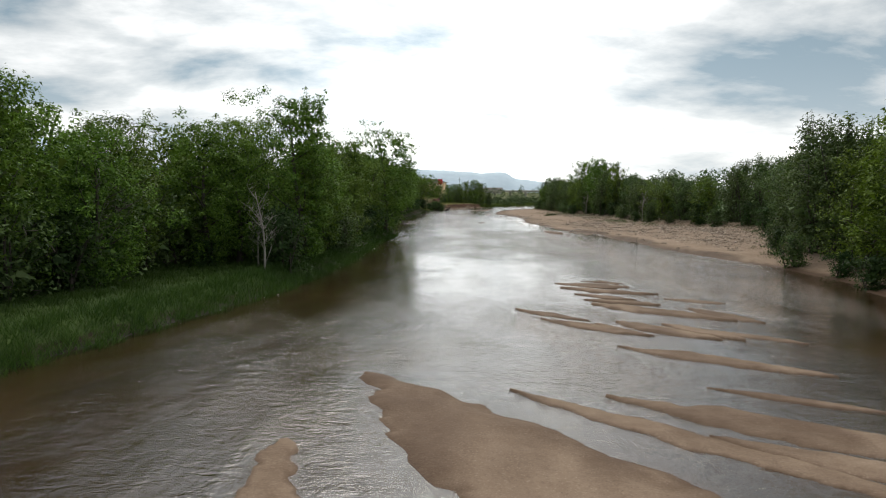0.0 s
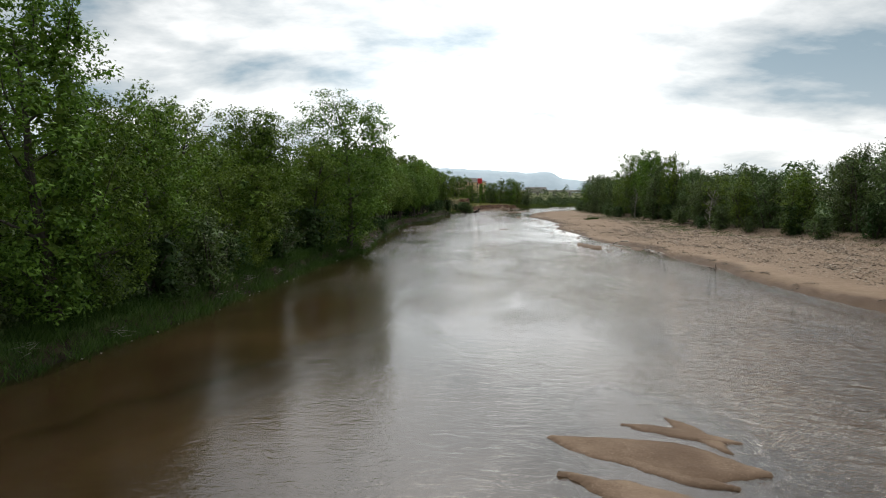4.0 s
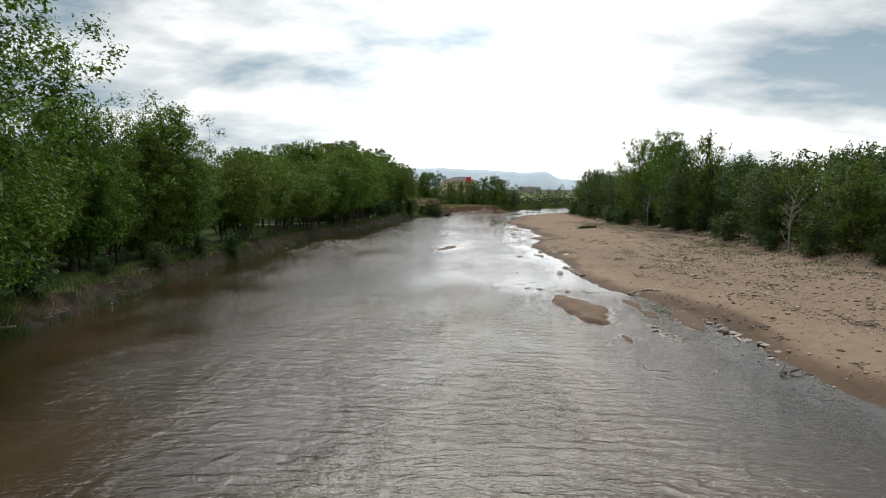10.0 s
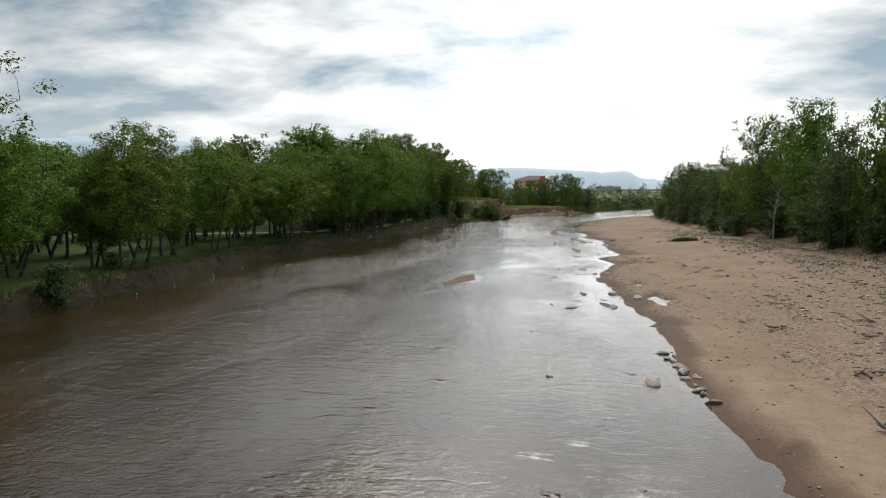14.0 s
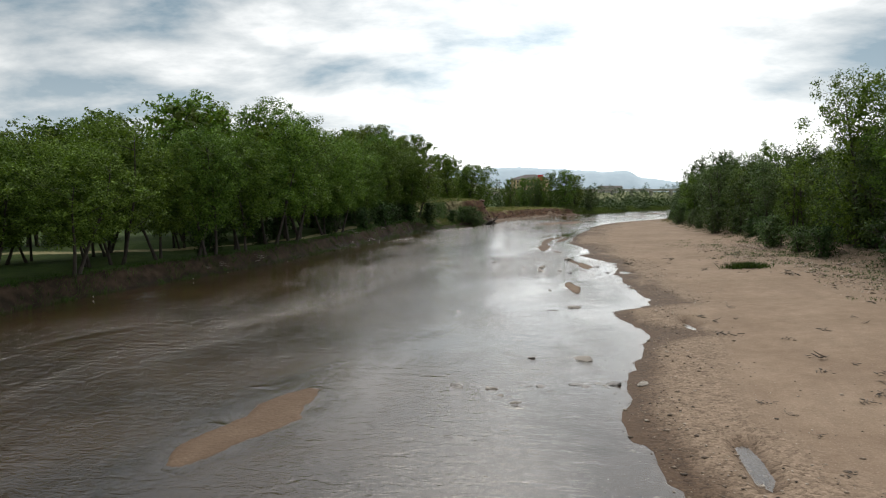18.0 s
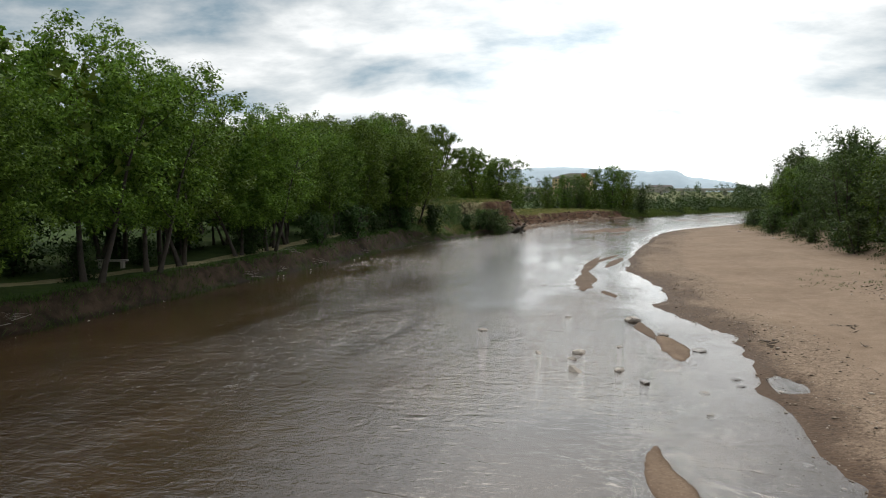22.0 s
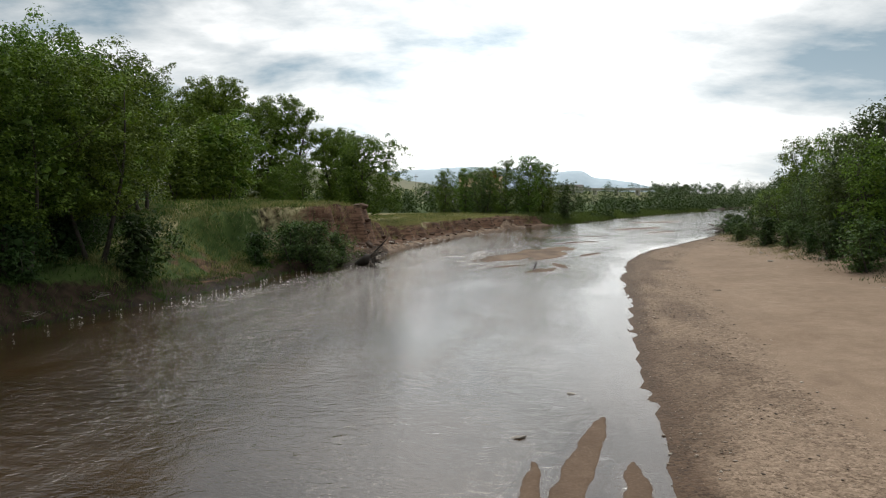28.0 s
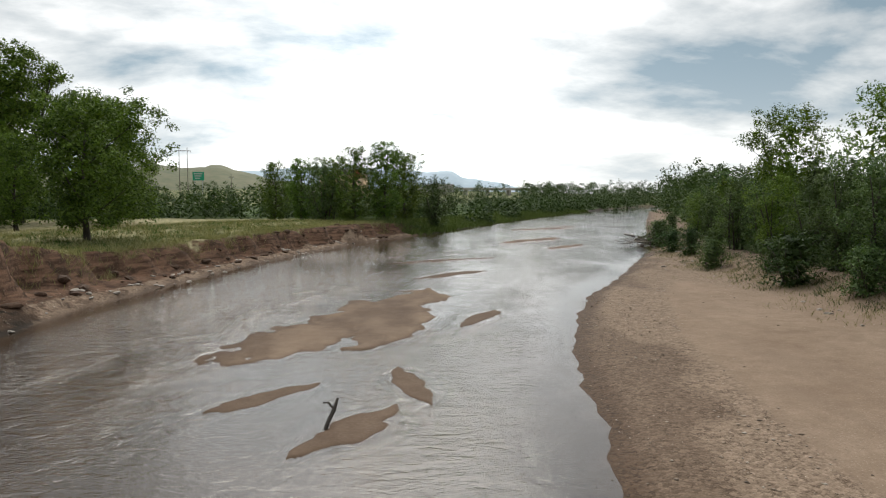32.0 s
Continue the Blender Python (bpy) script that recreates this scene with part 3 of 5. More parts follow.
def lay_gravel(x, y, z):
    dl, dr = river_sides(x, y)
    stony = step(64, 84, y) * (1 - step(132, 150, y)) * step(2.0, 5.0, dr) + step(128, 140, y) * (1 - step(195, 206, y)) * step(-8, -4, wood_side(x, y)) * 0.8
    rim = step(118, 140, y) * np.exp(-((dr - 1.6) / 1.7) ** 2) * 0.95
    rim += step(196, 204, y) * (1 - step(300, 312, y)) * step(0.0, 0.8, dr) * (1 - step(3.2, 5.2, dr)) * 0.9
    shore = step(254, 262, y) * (1 - step(325, 340, y)) * step(-0.5, 0.3, dl) * (1 - step(1.6, 3.2, dl))
    toe = step(252, 285, y) * step(-6, -2, wood_side(x, y)) * 0.7
    bars = ((dl <= 0) & (dr <= 0)) * step(0.03, 0.1, z) * step(120, 140, y) * 0.35
    return np.clip(stony + rim + shore + toe + bars, 0, 1)


def bluff_face(y, dl):
    """Bare earth on the steep cut bank."""
    return step(254, 259, y) * (1 - step(325, 340, y)) * step(0.7, 1.3, dl) * (1 - step(left_width(y) * 1.15, left_width(y) * 1.6, dl))


def lay_earth(x, y, z):
    dl, dr = river_sides(x, y)
    bare = step(236, 244, y) * (1 - step(256, 262, y)) * step(0.4, 1.0, dl) * (1 - step(4, 7, dl)) * step(0.44, 0.56, fbm(x * 0.5 + 6, y * 0.5, 3))
    toe = step(256, 262, y) * (1 - step(325, 340, y)) * step(-0.3, 0.3, dl) * 0.45
    return np.maximum(np.maximum(bluff_face(y, dl), toe), bare)


def lay_shaded_soil(x, y, z):
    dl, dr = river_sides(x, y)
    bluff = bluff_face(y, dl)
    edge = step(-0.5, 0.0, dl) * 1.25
    # tree shade painted on the ground further back, through the dark soil colour
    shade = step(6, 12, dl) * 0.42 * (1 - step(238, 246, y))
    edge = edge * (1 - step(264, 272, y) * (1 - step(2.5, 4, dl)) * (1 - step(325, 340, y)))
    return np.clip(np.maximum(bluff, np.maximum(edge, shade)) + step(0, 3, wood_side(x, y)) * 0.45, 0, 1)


def lay_turf(x, y, z):
    dl, dr = river_sides(x, y)
    left = step(0.5 + 0.9 * step(90, 130, y), 1.6 + 1.2 * step(90, 130, y), dl) * (0.95 - 0.3 * step(240, 256, y) * (1 - step(286, 292, y))) * (1 - bluff_face(y, dl))
    return np.clip(left + step(2.5, 6, wood_side(x, y)) * 0.7, 0, 1)


TRAIL = [(-70, 164), (-30, 171), (-21, 174), (-14, 178), (-11, 188), (-9.6, 196), (-10.4, 215), (-11.5, 236), (-9, 247), (-14, 264), (-34, 276)]


def trail_mask(x, y):
    """The trodden path through the park, about a metre and a half wide."""
    d = np.full_like(x, 99.0)
    for (x0, y0), (x1, y1) in zip(TRAIL, TRAIL[1:]):
        t = np.clip(((x - x0) * (x1 - x0) + (y - y0) * (y1 - y0)) / ((x1 - x0) ** 2 + (y1 - y0) ** 2), 0, 1)
        d = np.minimum(d, np.hypot(x - x0 - t * (x1 - x0), y - y0 - t * (y1 - y0)))
    return 1 - step(0.5, 1.2, d)


def lay_dry(x, y, z):
    dl, dr = river_sides(x, y)
    mead = step(282, 292, y) * (1 - step(350, 380, y)) * step(2, 4, dl) * 0.62
    crest = step(250, 258, y) * (1 - step(280, 288, y)) * step(3, 5, dl) * (1 - step(6, 12, dl)) * 0.6
    trail = trail_mask(x, y)
    far = step(380, 600, y) * 0.45
    return np.clip(np.maximum(np.maximum(mead, crest), np.maximum(trail, far)), 0, 1)


def lay_wet(x, y, z):
    dl, dr = river_sides(x, y)
    ragged = 6.0 * (fbm(x * 0.45 + 2, y * 0.25, 4) - 0.47)
    shore = step(104, 114, y) * (1 - step(300, 315, y)) * step(-1, 0, dr) * (1 - step(0.3, 1.1, dr * (1 - 0.5 * step(196, 208, y)) * (1 + 0.6 * (1 - step(125, 140, y))) + ragged))
    fringe = step(60, 66, y) * (1 - step(108, 116, y)) * step(-1, 0, dr) * (1 - step(0.6, 1.5, dr + 0.3 * ragged))
    shore = shore * (1 - 0.35 * step(196, 208, y))
    return np.clip(np.maximum(1 - step(0.05, 0.15, z + 0.05 * (fbm(x * 0.8, y * 0.8, 3) - 0.5)), np.maximum(shore * 0.9, fringe)), 0, 1)


XS = spaced([(-4300, 900), (-300, 40), (-60, 3), (-18, 0.45), (30, 0.45), (48, 1.0), (75, 2.2), (130, 4), (330, 40), (4300, 900)])
YS = spaced([(-300, 40), (-40, 3), (4, 0.42), (60, 0.5), (300, 0.6), (340, 1.6), (420, 4), (600, 10), (900, 40), (4300, 500)])
ground = tagged(sheet("ground", XS, YS, terrain, GROUND, {"gravel": lay_gravel, "soil": lay_shaded_soil, "turf": lay_turf, "dry": lay_dry, "earth": lay_earth, "wet": lay_wet}),
                "sandy river bed and grassy earth banks with gravel", "ground", kind="structure")



def water_sheet():
    """The river's surface: rows across the stream from bank to bank."""
    ys = spaced([(-80, 4), (4, 0.5), (300, 0.6), (340, 2), (800, 8)])
    u = np.linspace(0, 1, 70)
    lo, hi = left_edge(ys) - 2.2, right_edge(ys) + 2.6
    gx, gy = lo[:, None] + (hi - lo)[:, None] * u, np.repeat(ys[:, None], len(u), 1)
    idx = np.arange(gx.size).reshape(gx.shape)
    me = bpy.data.meshes.new("water")
    fill_mesh(me, np.stack([gx, gy, 0 * gx], -1).reshape(-1, 3), np.stack([idx[:-1, :-1], idx[:-1, 1:], idx[1:, 1:], idx[1:, :-1]], -1).reshape(-1, 4))
    depth = np.clip(-terrain(gx, gy) / 0.42, 0, 1)
    side = gx - left_edge(gy)
    middle = 0.5 * (left_edge(gy) + right_edge(gy))
    u = side / np.maximum(right_edge(gy) - left_edge(gy), 1)
    reach = lambda a, b, c, d: step(a, b, gy) * (1 - step(c, d, gy))  # noqa: E731
    across = lambda a, b, c, d: step(a, b, u) * (1 - step(c, d, u))  # noqa: E731
    riffle = 0.16 + 0.26 * (1 - step(34, 46, gy)) + 0.95 * reach(30, 42, 62, 80) * step(0.5, 0.72, u)
    riffle = riffle + reach(64, 78, 104, 118) * (0.28 + 0.75 * across(0.3, 0.5, 0.72, 0.86))
    riffle = riffle + reach(108, 122, 196, 212) * (0.08 + 0.45 * across(0.04, 0.2, 0.45, 0.66))
    riffle = riffle + reach(196, 212, 262, 300) * (0.06 + 0.85 * across(0.02, 0.12, 0.36, 0.62)) + 0.18 * step(262, 300, gy)
    riffle = riffle + 0.3 * step(0.52, 0.66, fbm(gx * 0.16, gy * 0.06, 3)) * step(40, 60, gy)
    riffle = riffle * (0.35 + 0.65 * step(0.3, 2.5, side)) * (0.35 + 0.65 * step(0.4, 3, right_edge(gy) - gx) * step(0.1, 0.6, depth + 0.25))
    stony = step(-1, 6, gx - middle) * step(0.4, 1.6, right_edge(gy) - gx) * step(64, 84, gy) * (1 - step(206, 226, gy)) + 0.35 * step(-2, 2, gx - middle) * step(206, 226, gy) * (1 - step(250, 270, gy))
    for key, values in (("depth", depth), ("riffle", np.clip(riffle, 0, 1)), ("stony", np.clip(stony, 0, 1))):
        me.attributes.new(key, "FLOAT", "POINT").data.foreach_set("value", values.astype(np.float32).ravel())
    me.materials.append(WATER)
    return tagged(new("water", me), "shallow brown silty river with small ripples", "water", kind="structure")


water = water_sheet()


def sand_bar(bar):
    """One bar of wet sand with a ragged outline, a scarp on one side and ripples on its back."""
    (x0, y0), (x1, y1), w, h, taper = bar
    length = math.hypot(x1 - x0, y1 - y0)
    ex, ey = (x1 - x0) / length, (y1 - y0) / length
    size = min(max(w / 7, 0.06), 0.22)
    u = np.arange(-0.7 * w, length + 0.7 * w + size, size * 1.6)
    v = np.arange(-1.7 * w, 1.7 * w + size, size)
    gu, gv = np.meshgrid(u, v)
    gx, gy = x0 + gu * ex - gv * ey, y0 + gu * ey + gv * ex
    gz = np.maximum(bar_shape(gx, gy, bar), -0.3)
    inside = step(0.0, 0.06, gz)
    gz = gz + inside * min(1, h / 0.09) * ((fbm(gx * 1.3, gy * 1.3, 4) - 0.5) * 0.07 + (fbm(gx * 5, gy * 5, 2) - 0.5) * 0.025)
    idx = np.arange(gx.size).reshape(gx.shape)
    quads = np.stack([idx[:-1, :-1], idx[:-1, 1:], idx[1:, 1:], idx[1:, :-1]], -1).reshape(-1, 4)
    quads = quads[gz.ravel()[quads].max(1) > -0.2]
    me = bpy.data.meshes.new("sand_bar")
    fill_mesh(me, np.stack([gx, gy, gz], -1).reshape(-1, 3), quads)
    wet = np.clip(0.5 + 1.5 * (fbm(gx * 0.8 + 4, gy * 0.4, 4) - 0.5), 0.2, 0.85) * step(0.0, 0.025, gz) + 0.92 * (1 - step(0.0, 0.025, gz))
    if h < 0.06:  # hardly above the water: soaked through
        wet = np.maximum(wet, 0.62 + 0.3 * fbm(gx * 2.1, gy * 1.2, 3))
    me.attributes.new("wet", "FLOAT", "POINT").data.foreach_set("value", wet.astype(np.float32).ravel())
    me.attributes.new("gravel", "FLOAT", "POINT").data.foreach_set("value", (0.3 * step(120, 140, gy) + 0 * gx).astype(np.float32).ravel())
    me.materials.append(GROUND)
    me.polygons.foreach_set("use_smooth", np.ones(len(me.polygons), bool))
    big = w > 1.5
    return tagged(new("sand_bar", me), "broad smooth bar of damp brown sand in the river" if big else "thin bar of wet brown sand in shallow water", "sand bar", "sand bars")


for one in ALL_BARS:
    sand_bar(one)


def ground_at(x, y):
    return float(terrain(np.array([float(x)]), np.array([float(y)]))[0])

# ---- makers of things ----
def thing(name, label, category, group="", kind=""):
    return tagged(new(name), label, category, group, kind)


def part(name, me, mat, parent, label=""):
    """One mesh as a part under a thing; me: a mesh or a bmesh."""
    if isinstance(me, bmesh.types.BMesh):
        data = bpy.data.meshes.new(name)
        me.to_mesh(data)
        me.free()
        me = data
    if not me.materials:
        me.materials.append(mat)
    ob = new(name, me)
    ob.parent = parent
    return tagged(ob, label)


def tube(bm, pts, radii, sides=6):
    """A tapered limb along the points."""
    rings = []
    for k, (p, r) in enumerate(zip(pts, radii)):
        d = (pts[min(k + 1, len(pts) - 1)] - pts[max(k - 1, 0)]).normalized()
        a = d.cross(Vector((0.31, 0.95, 0.12))).normalized()
        b = d.cross(a)
        rings.append([bm.verts.new(p + (a * math.cos(t) + b * math.sin(t)) * r) for t in (2 * math.pi * j / sides for j in range(sides))])
    for lo, hi in zip(rings, rings[1:]):
        for j in range(sides):
            bm.faces.new((lo[j], lo[(j + 1) % sides], hi[(j + 1) % sides], hi[j])).smooth = True
    bm.faces.new(rings[-1])


def limb(rnd, start, way, length, bend=0.25, lift=0.15, n=5):
    pts, d = [Vector(start)], Vector(way).normalized()
    for _ in range(n - 1):
        d = (d + Vector((rnd.uniform(-1, 1), rnd.uniform(-1, 1), rnd.uniform(-0.6, 0.6) + lift)) * bend).normalized()
        pts.append(pts[-1] + d * length / (n - 1))
    return pts


def leaf_mesh(name, centres, radii, per, size, rng, flat=0.75):
    """Clumps of small pointed leaves round the centres."""
    weight = np.asarray(radii, float) ** 1.6
    share = np.maximum(2, (weight / weight.sum() * per * len(radii)).astype(int))
    c = np.repeat(np.asarray(centres, float), share, 0)
    r = np.repeat(np.asarray(radii, float), share)[:, None]
    n = len(c)
    off = rng.normal(size=(n, 3))
    off *= (rng.random((n, 1)) ** 0.6) / np.linalg.norm(off, axis=1, keepdims=True)
    off[:, 2] *= flat
    p = c + off * r
    face = off * 0.9 + rng.normal(size=(n, 3)) * 0.5
    face[:, 2] += 0.8
    face /= np.linalg.norm(face, axis=1, keepdims=True)
    out = np.cross(face, rng.normal(size=(n, 3)))
    out /= np.linalg.norm(out, axis=1, keepdims=True) + 1e-9
    side = np.cross(face, out)
    s = size * rng.uniform(0.6, 1.35, (n, 1))
    v = np.stack([p - out * s * 0.45 + side * s * 0.3, p + out * s * 0.65, p - out * s * 0.4 - side * s * 0.34], 1).reshape(-1, 3)
    me = bpy.data.meshes.new(name)
    fill_mesh(me, v, np.arange(3 * n).reshape(-1, 3))
    return me


def make_tree(seed, high, spread, leaf, label, category="tree", name="tree", base=0.25, leaves=7000, size=0.24, stems=1, spires=0, sparse=0.0, group="riverside trees", bark=None, radius=None, egg=0.45, detail=0):
    """A tree of trunk, limbs and a loose crown of leaf clumps. base: where the crown begins; spires: bare shoots over the top; egg: height of the widest place in the crown."""
    rnd, rng = random.Random(seed), np.random.default_rng(seed)
    leaves, size = int(leaves * (2.7, 0.7)[detail]), size * (0.64, 1.15)[detail]
    root = thing(name, label, category, group)
    bm = bmesh.new()
    centres, radii = [], []
    tr = radius or 0.018 * high + 0.05
    lobes = [(rnd.uniform(0, 6.28), rnd.uniform(0.75, 1.15)) for _ in range(5)]

    def reach(z, ang):
        """How far the crown goes out at a height and side."""
        t = (z / high - base) / (1 - base)
        if not 0 <= t <= 1:
            return 0.0
        k = t / egg if t < egg else (1 - t) / (1 - egg)
        lump = 1 + 0.32 * sum(math.cos(ang * (j + 1) - a) * w * (0.6 ** j) for j, (a, w) in enumerate(lobes[:3]))
        return spread / 2 * (0.3 + 0.7 * math.sqrt(max(k, 0))) * lump * (0.9 + 0.1 * math.sin(9 * t + lobes[3][0]))

    for s in range(stems):
        lean = Vector((rnd.uniform(-1, 1), rnd.uniform(-1, 1), 0)) * (0.08 if stems == 1 else 0.32)
        foot = Vector((rnd.uniform(-1, 1), rnd.uniform(-1, 1), 0)) * (0 if stems == 1 else min(0.18 * spread, 0.9))
        tall = high * (0.93 if s == 0 else rnd.uniform(0.7, 0.92))
        trunk = limb(rnd, foot - Vector((0, 0, 0.4)), Vector((0, 0, 1)) + lean, tall, 0.09, 0.05, 8)
        tr_s = tr if stems == 1 else tr * 0.6
        tube(bm, trunk, [tr_s * (1.35 if k == 0 else 1) * (1 - 0.9 * k / 7) + 0.012 for k in range(8)], 6 - 2 * detail)
        count = max(4, int((13 if stems == 1 else 6) * (1 - base * 0.6)))
        for j in range(count):
            t = base * 0.8 + (1 - base * 0.8) * (j + rnd.random()) / count * 0.92
            k = t * 7
            a, f = int(min(k, 6)), k - int(min(k, 6))
            at = trunk[a].lerp(trunk[a + 1], f)
            ang = j * 2.4 + rnd.uniform(-0.6, 0.6)
            out = Vector((math.cos(ang), math.sin(ang), rnd.uniform(0.35, 0.9)))
            far = max(reach(min(at.z + 0.8, high * 0.97), ang), 0.5) * rnd.uniform(0.65, 1.0)
            arm = limb(rnd, at, out, far * 1.15, 0.22, 0.1, 5)
            if detail == 0 or j % 3 == 0:
                keep = (0, 1, 2, 3, 4) if detail == 0 else (0, 2, 4)
                tube(bm, [arm[q] for q in keep], [max(tr_s * 0.42 * (1 - t * 0.6) * (1 - 0.85 * q / 4), 0.012) for q in keep], 3)
            for q in (2, 3, 4):
                for twin in range(2):
                    tw = limb(rnd, arm[q], Vector((rnd.uniform(-1, 1), rnd.uniform(-1, 1), rnd.uniform(-0.1, 0.9))), rnd.uniform(0.5, 1.0) * far * 0.42 + 0.3, 0.3, 0.1, 3)
                    if detail == 0 and twin == 0 and q == 4:
                        tube(bm, tw, [0.02, 0.013, 0.006], 3)
                    if rnd.random() > sparse:
                        centres.append(tw[-1])
                        radii.append(rnd.uniform(0.5, 0.95) * (0.35 + spread * 0.065))
    shell = int(60 + spread * 10)
    for j in range(shell):
        z = high * (base + (1 - base) * (j + 0.5) / shell)
        ang = j * 2.39996 + rnd.uniform(-0.4, 0.4)
        r = reach(z, ang) * rnd.uniform(0.45, 1.0)
        if rnd.random() > sparse:
            centres.append(Vector((r * math.cos(ang), r * math.sin(ang), z * rnd.uniform(0.95, 1.02))))
            radii.append(rnd.uniform(0.45, 0.95) * (0.4 + spread * 0.075))
    for j in range(int(6 + spread * 1.5)):
        z = high * (base + (1 - base) * rnd.uniform(0.35, 0.98))
        ang = rnd.uniform(0, 6.28)
        r = max(reach(z, ang), 0.3) * rnd.uniform(1.0, 1.2)
        centres.append(Vector((r * math.cos(ang), r * math.sin(ang), z * rnd.uniform(1.0, 1.05))))
        radii.append(rnd.uniform(0.35, 0.7) * (0.4 + spread * 0.06))
    for j in range(spires):
        ang = rnd.uniform(0, 6.28)
        r = rnd.uniform(0, 0.22) * spread
        foot = Vector((r * math.cos(ang), r * math.sin(ang), high * 0.86))
        tip = limb(rnd, foot, Vector((rnd.uniform(-0.25, 0.25), rnd.uniform(-0.25, 0.25), 1)), high * rnd.uniform(0.12, 0.24), 0.1, 0.1, 4)
        tube(bm, tip, [0.03, 0.022, 0.014, 0.006], 4)
        for q in range(9):
            p = tip[0].lerp(tip[1], q / 3) if q < 3 else tip[1].lerp(tip[2], (q - 3) / 3) if q < 6 else tip[2].lerp(tip[3], (q - 6) / 2.4)
            centres.append(p + Vector((rnd.uniform(-0.15, 0.15), rnd.uniform(-0.15, 0.15), 0)))
            radii.append((0.5 - 0.035 * q) * rnd.uniform(0.6, 1.1))
    part("trunk", bm, bark or BARK, root)
    if leaves:
        me = leaf_mesh("crown", centres, radii, max(3, leaves // len(centres)), size, rng)
        part("crown", me, leaf, root)
        heart = []
        for j in range(int(26 + spread * 3)):
            z = high * (base + 0.04 + (0.86 - base) * (j + 0.5) / int(26 + spread * 3))
            ang = j * 2.39996
            r = reach(z, ang) * rnd.uniform(0.0, 0.55)
            heart.append(Vector((r * math.cos(ang), r * math.sin(ang), z)))
        part("inner_foliage", leaf_mesh("inner_foliage", heart, [0.35 + spread * 0.07] * len(heart), 7, size * 3.0, rng), leaf, root)
    return root


def make_bare_tree(seed, high, label, spread=0.5):
    """A dead tree: grey trunk and branches with fine bare twigs."""
    rnd = random.Random(seed)
    root = thing("dead_tree", label, "dead tree", "dead trees")
    bm, fine = bmesh.new(), bmesh.new()
    trunk = limb(rnd, (0, 0, -0.3), (0.05, 0.02, 1), high, 0.1, 0.05, 8)
    tube(bm, trunk, [0.1 * (1 - 0.9 * k / 7) + 0.01 for k in range(8)], 6)
    for j in range(16):
        k = rnd.uniform(1.0, 6.8)
        at = trunk[int(k)].lerp(trunk[min(int(k) + 1, 7)], k - int(k))
        ang = j * 2.4
        arm = limb(rnd, at, (math.cos(ang) * spread * 1.6, math.sin(ang) * spread * 1.6, 0.9), high * rnd.uniform(0.16, 0.36), 0.2, 0.15, 5)
        tube(bm, arm, [0.035, 0.028, 0.02, 0.014, 0.007], 4)
        for _ in range(7):
            tw = limb(rnd, arm[rnd.randint(1, 4)], (rnd.uniform(-1, 1), rnd.uniform(-1, 1), rnd.uniform(0.1, 1.2)), rnd.uniform(0.4, 1.2), 0.25, 0.1, 3)
            tube(fine, tw, [0.013, 0.01, 0.005], 3)
    part("trunk", bm, BARK_DEAD, root)
    tagged(part("twig_spray", fine, BARK_DEAD, root), kind="stuff")
    return root


def stand(proto, x, y, size=1.0, turn=None, sink=0.1, tall=None):
    """A copy of a thing on the ground."""
    turn = turn if turn is not None else PLACE.uniform(0, 360)
    m = pose(x, y, ground_at(x, y) - sink, 0, 0, turn) @ Matrix.Diagonal((size, size, tall or size, 1))
    if not proto.get("used"):
        proto["used"] = 1
        proto.matrix_basis = m
        return proto
    ob = copy_thing(proto, m)
    ob.matrix_basis = m
    return ob


PLACE = random.Random(11)


def tiers(*args, **kw):
    """The same kind of tree twice: near and further back."""
    return [make_tree(*args, **kw, detail=d) for d in (0, 1)]


# ---- kinds of trees and shrubs ----
ELMS = [tiers(1, 11, 8.8, LEAF_ELM, "broad green elm with a dense crown on the river bank", leaves=6500, size=0.27, base=0.05, egg=0.5),
        tiers(2, 11, 7.8, LEAF_ELM, "green elm with a rounded crown above a dark trunk", leaves=6300, size=0.27, base=0.09, egg=0.55),
        tiers(3, 11, 8.2, LEAF_COTTON, "fresh green cottonwood with an uneven crown", leaves=6400, size=0.27, base=0.07, egg=0.5)]
PARK = [tiers(4, 13, 10.0, LEAF_ELM, "tall leafy park tree with bare lower trunks", leaves=8800, size=0.31, base=0.26, stems=3, egg=0.42),
        tiers(5, 13, 10.0, LEAF_COTTON, "tall leafy park tree with forked dark trunks", leaves=8800, size=0.31, base=0.25, stems=2, egg=0.42)]
WILLOWS = [tiers(6, 8.5, 6.0, LEAF_WILLOW, "bushy grey-green willow leafy down to the sand", "willow", "willow", 0.0, 3600, 0.27, 5, 3, group="bank willows", egg=0.5),
           tiers(7, 8.5, 5.6, LEAF_COTTON, "upright young cottonwood leafy from the foot", "tree", "young_tree", 0.0, 3500, 0.27, 4, 4, group="bank willows", egg=0.5),
           tiers(8, 8.5, 6.4, LEAF_WILLOW, "dense olive willow thicket with thin shoots on top", "willow", "willow", 0.0, 3700, 0.27, 6, 5, 0.05, group="bank willows", egg=0.55)]
BUSHES = [tiers(9, 3.2, 3.6, LEAF_WILLOW, "low round willow bush at the water", "bush", "bush", 0.0, 900, 0.24, 4, 2, group="bank bushes"),
          tiers(10, 3.0, 3.4, LEAF_DARK, "dark green shrub among the trees", "bush", "bush", 0.0, 850, 0.25, 3, 0, group="bank bushes")]
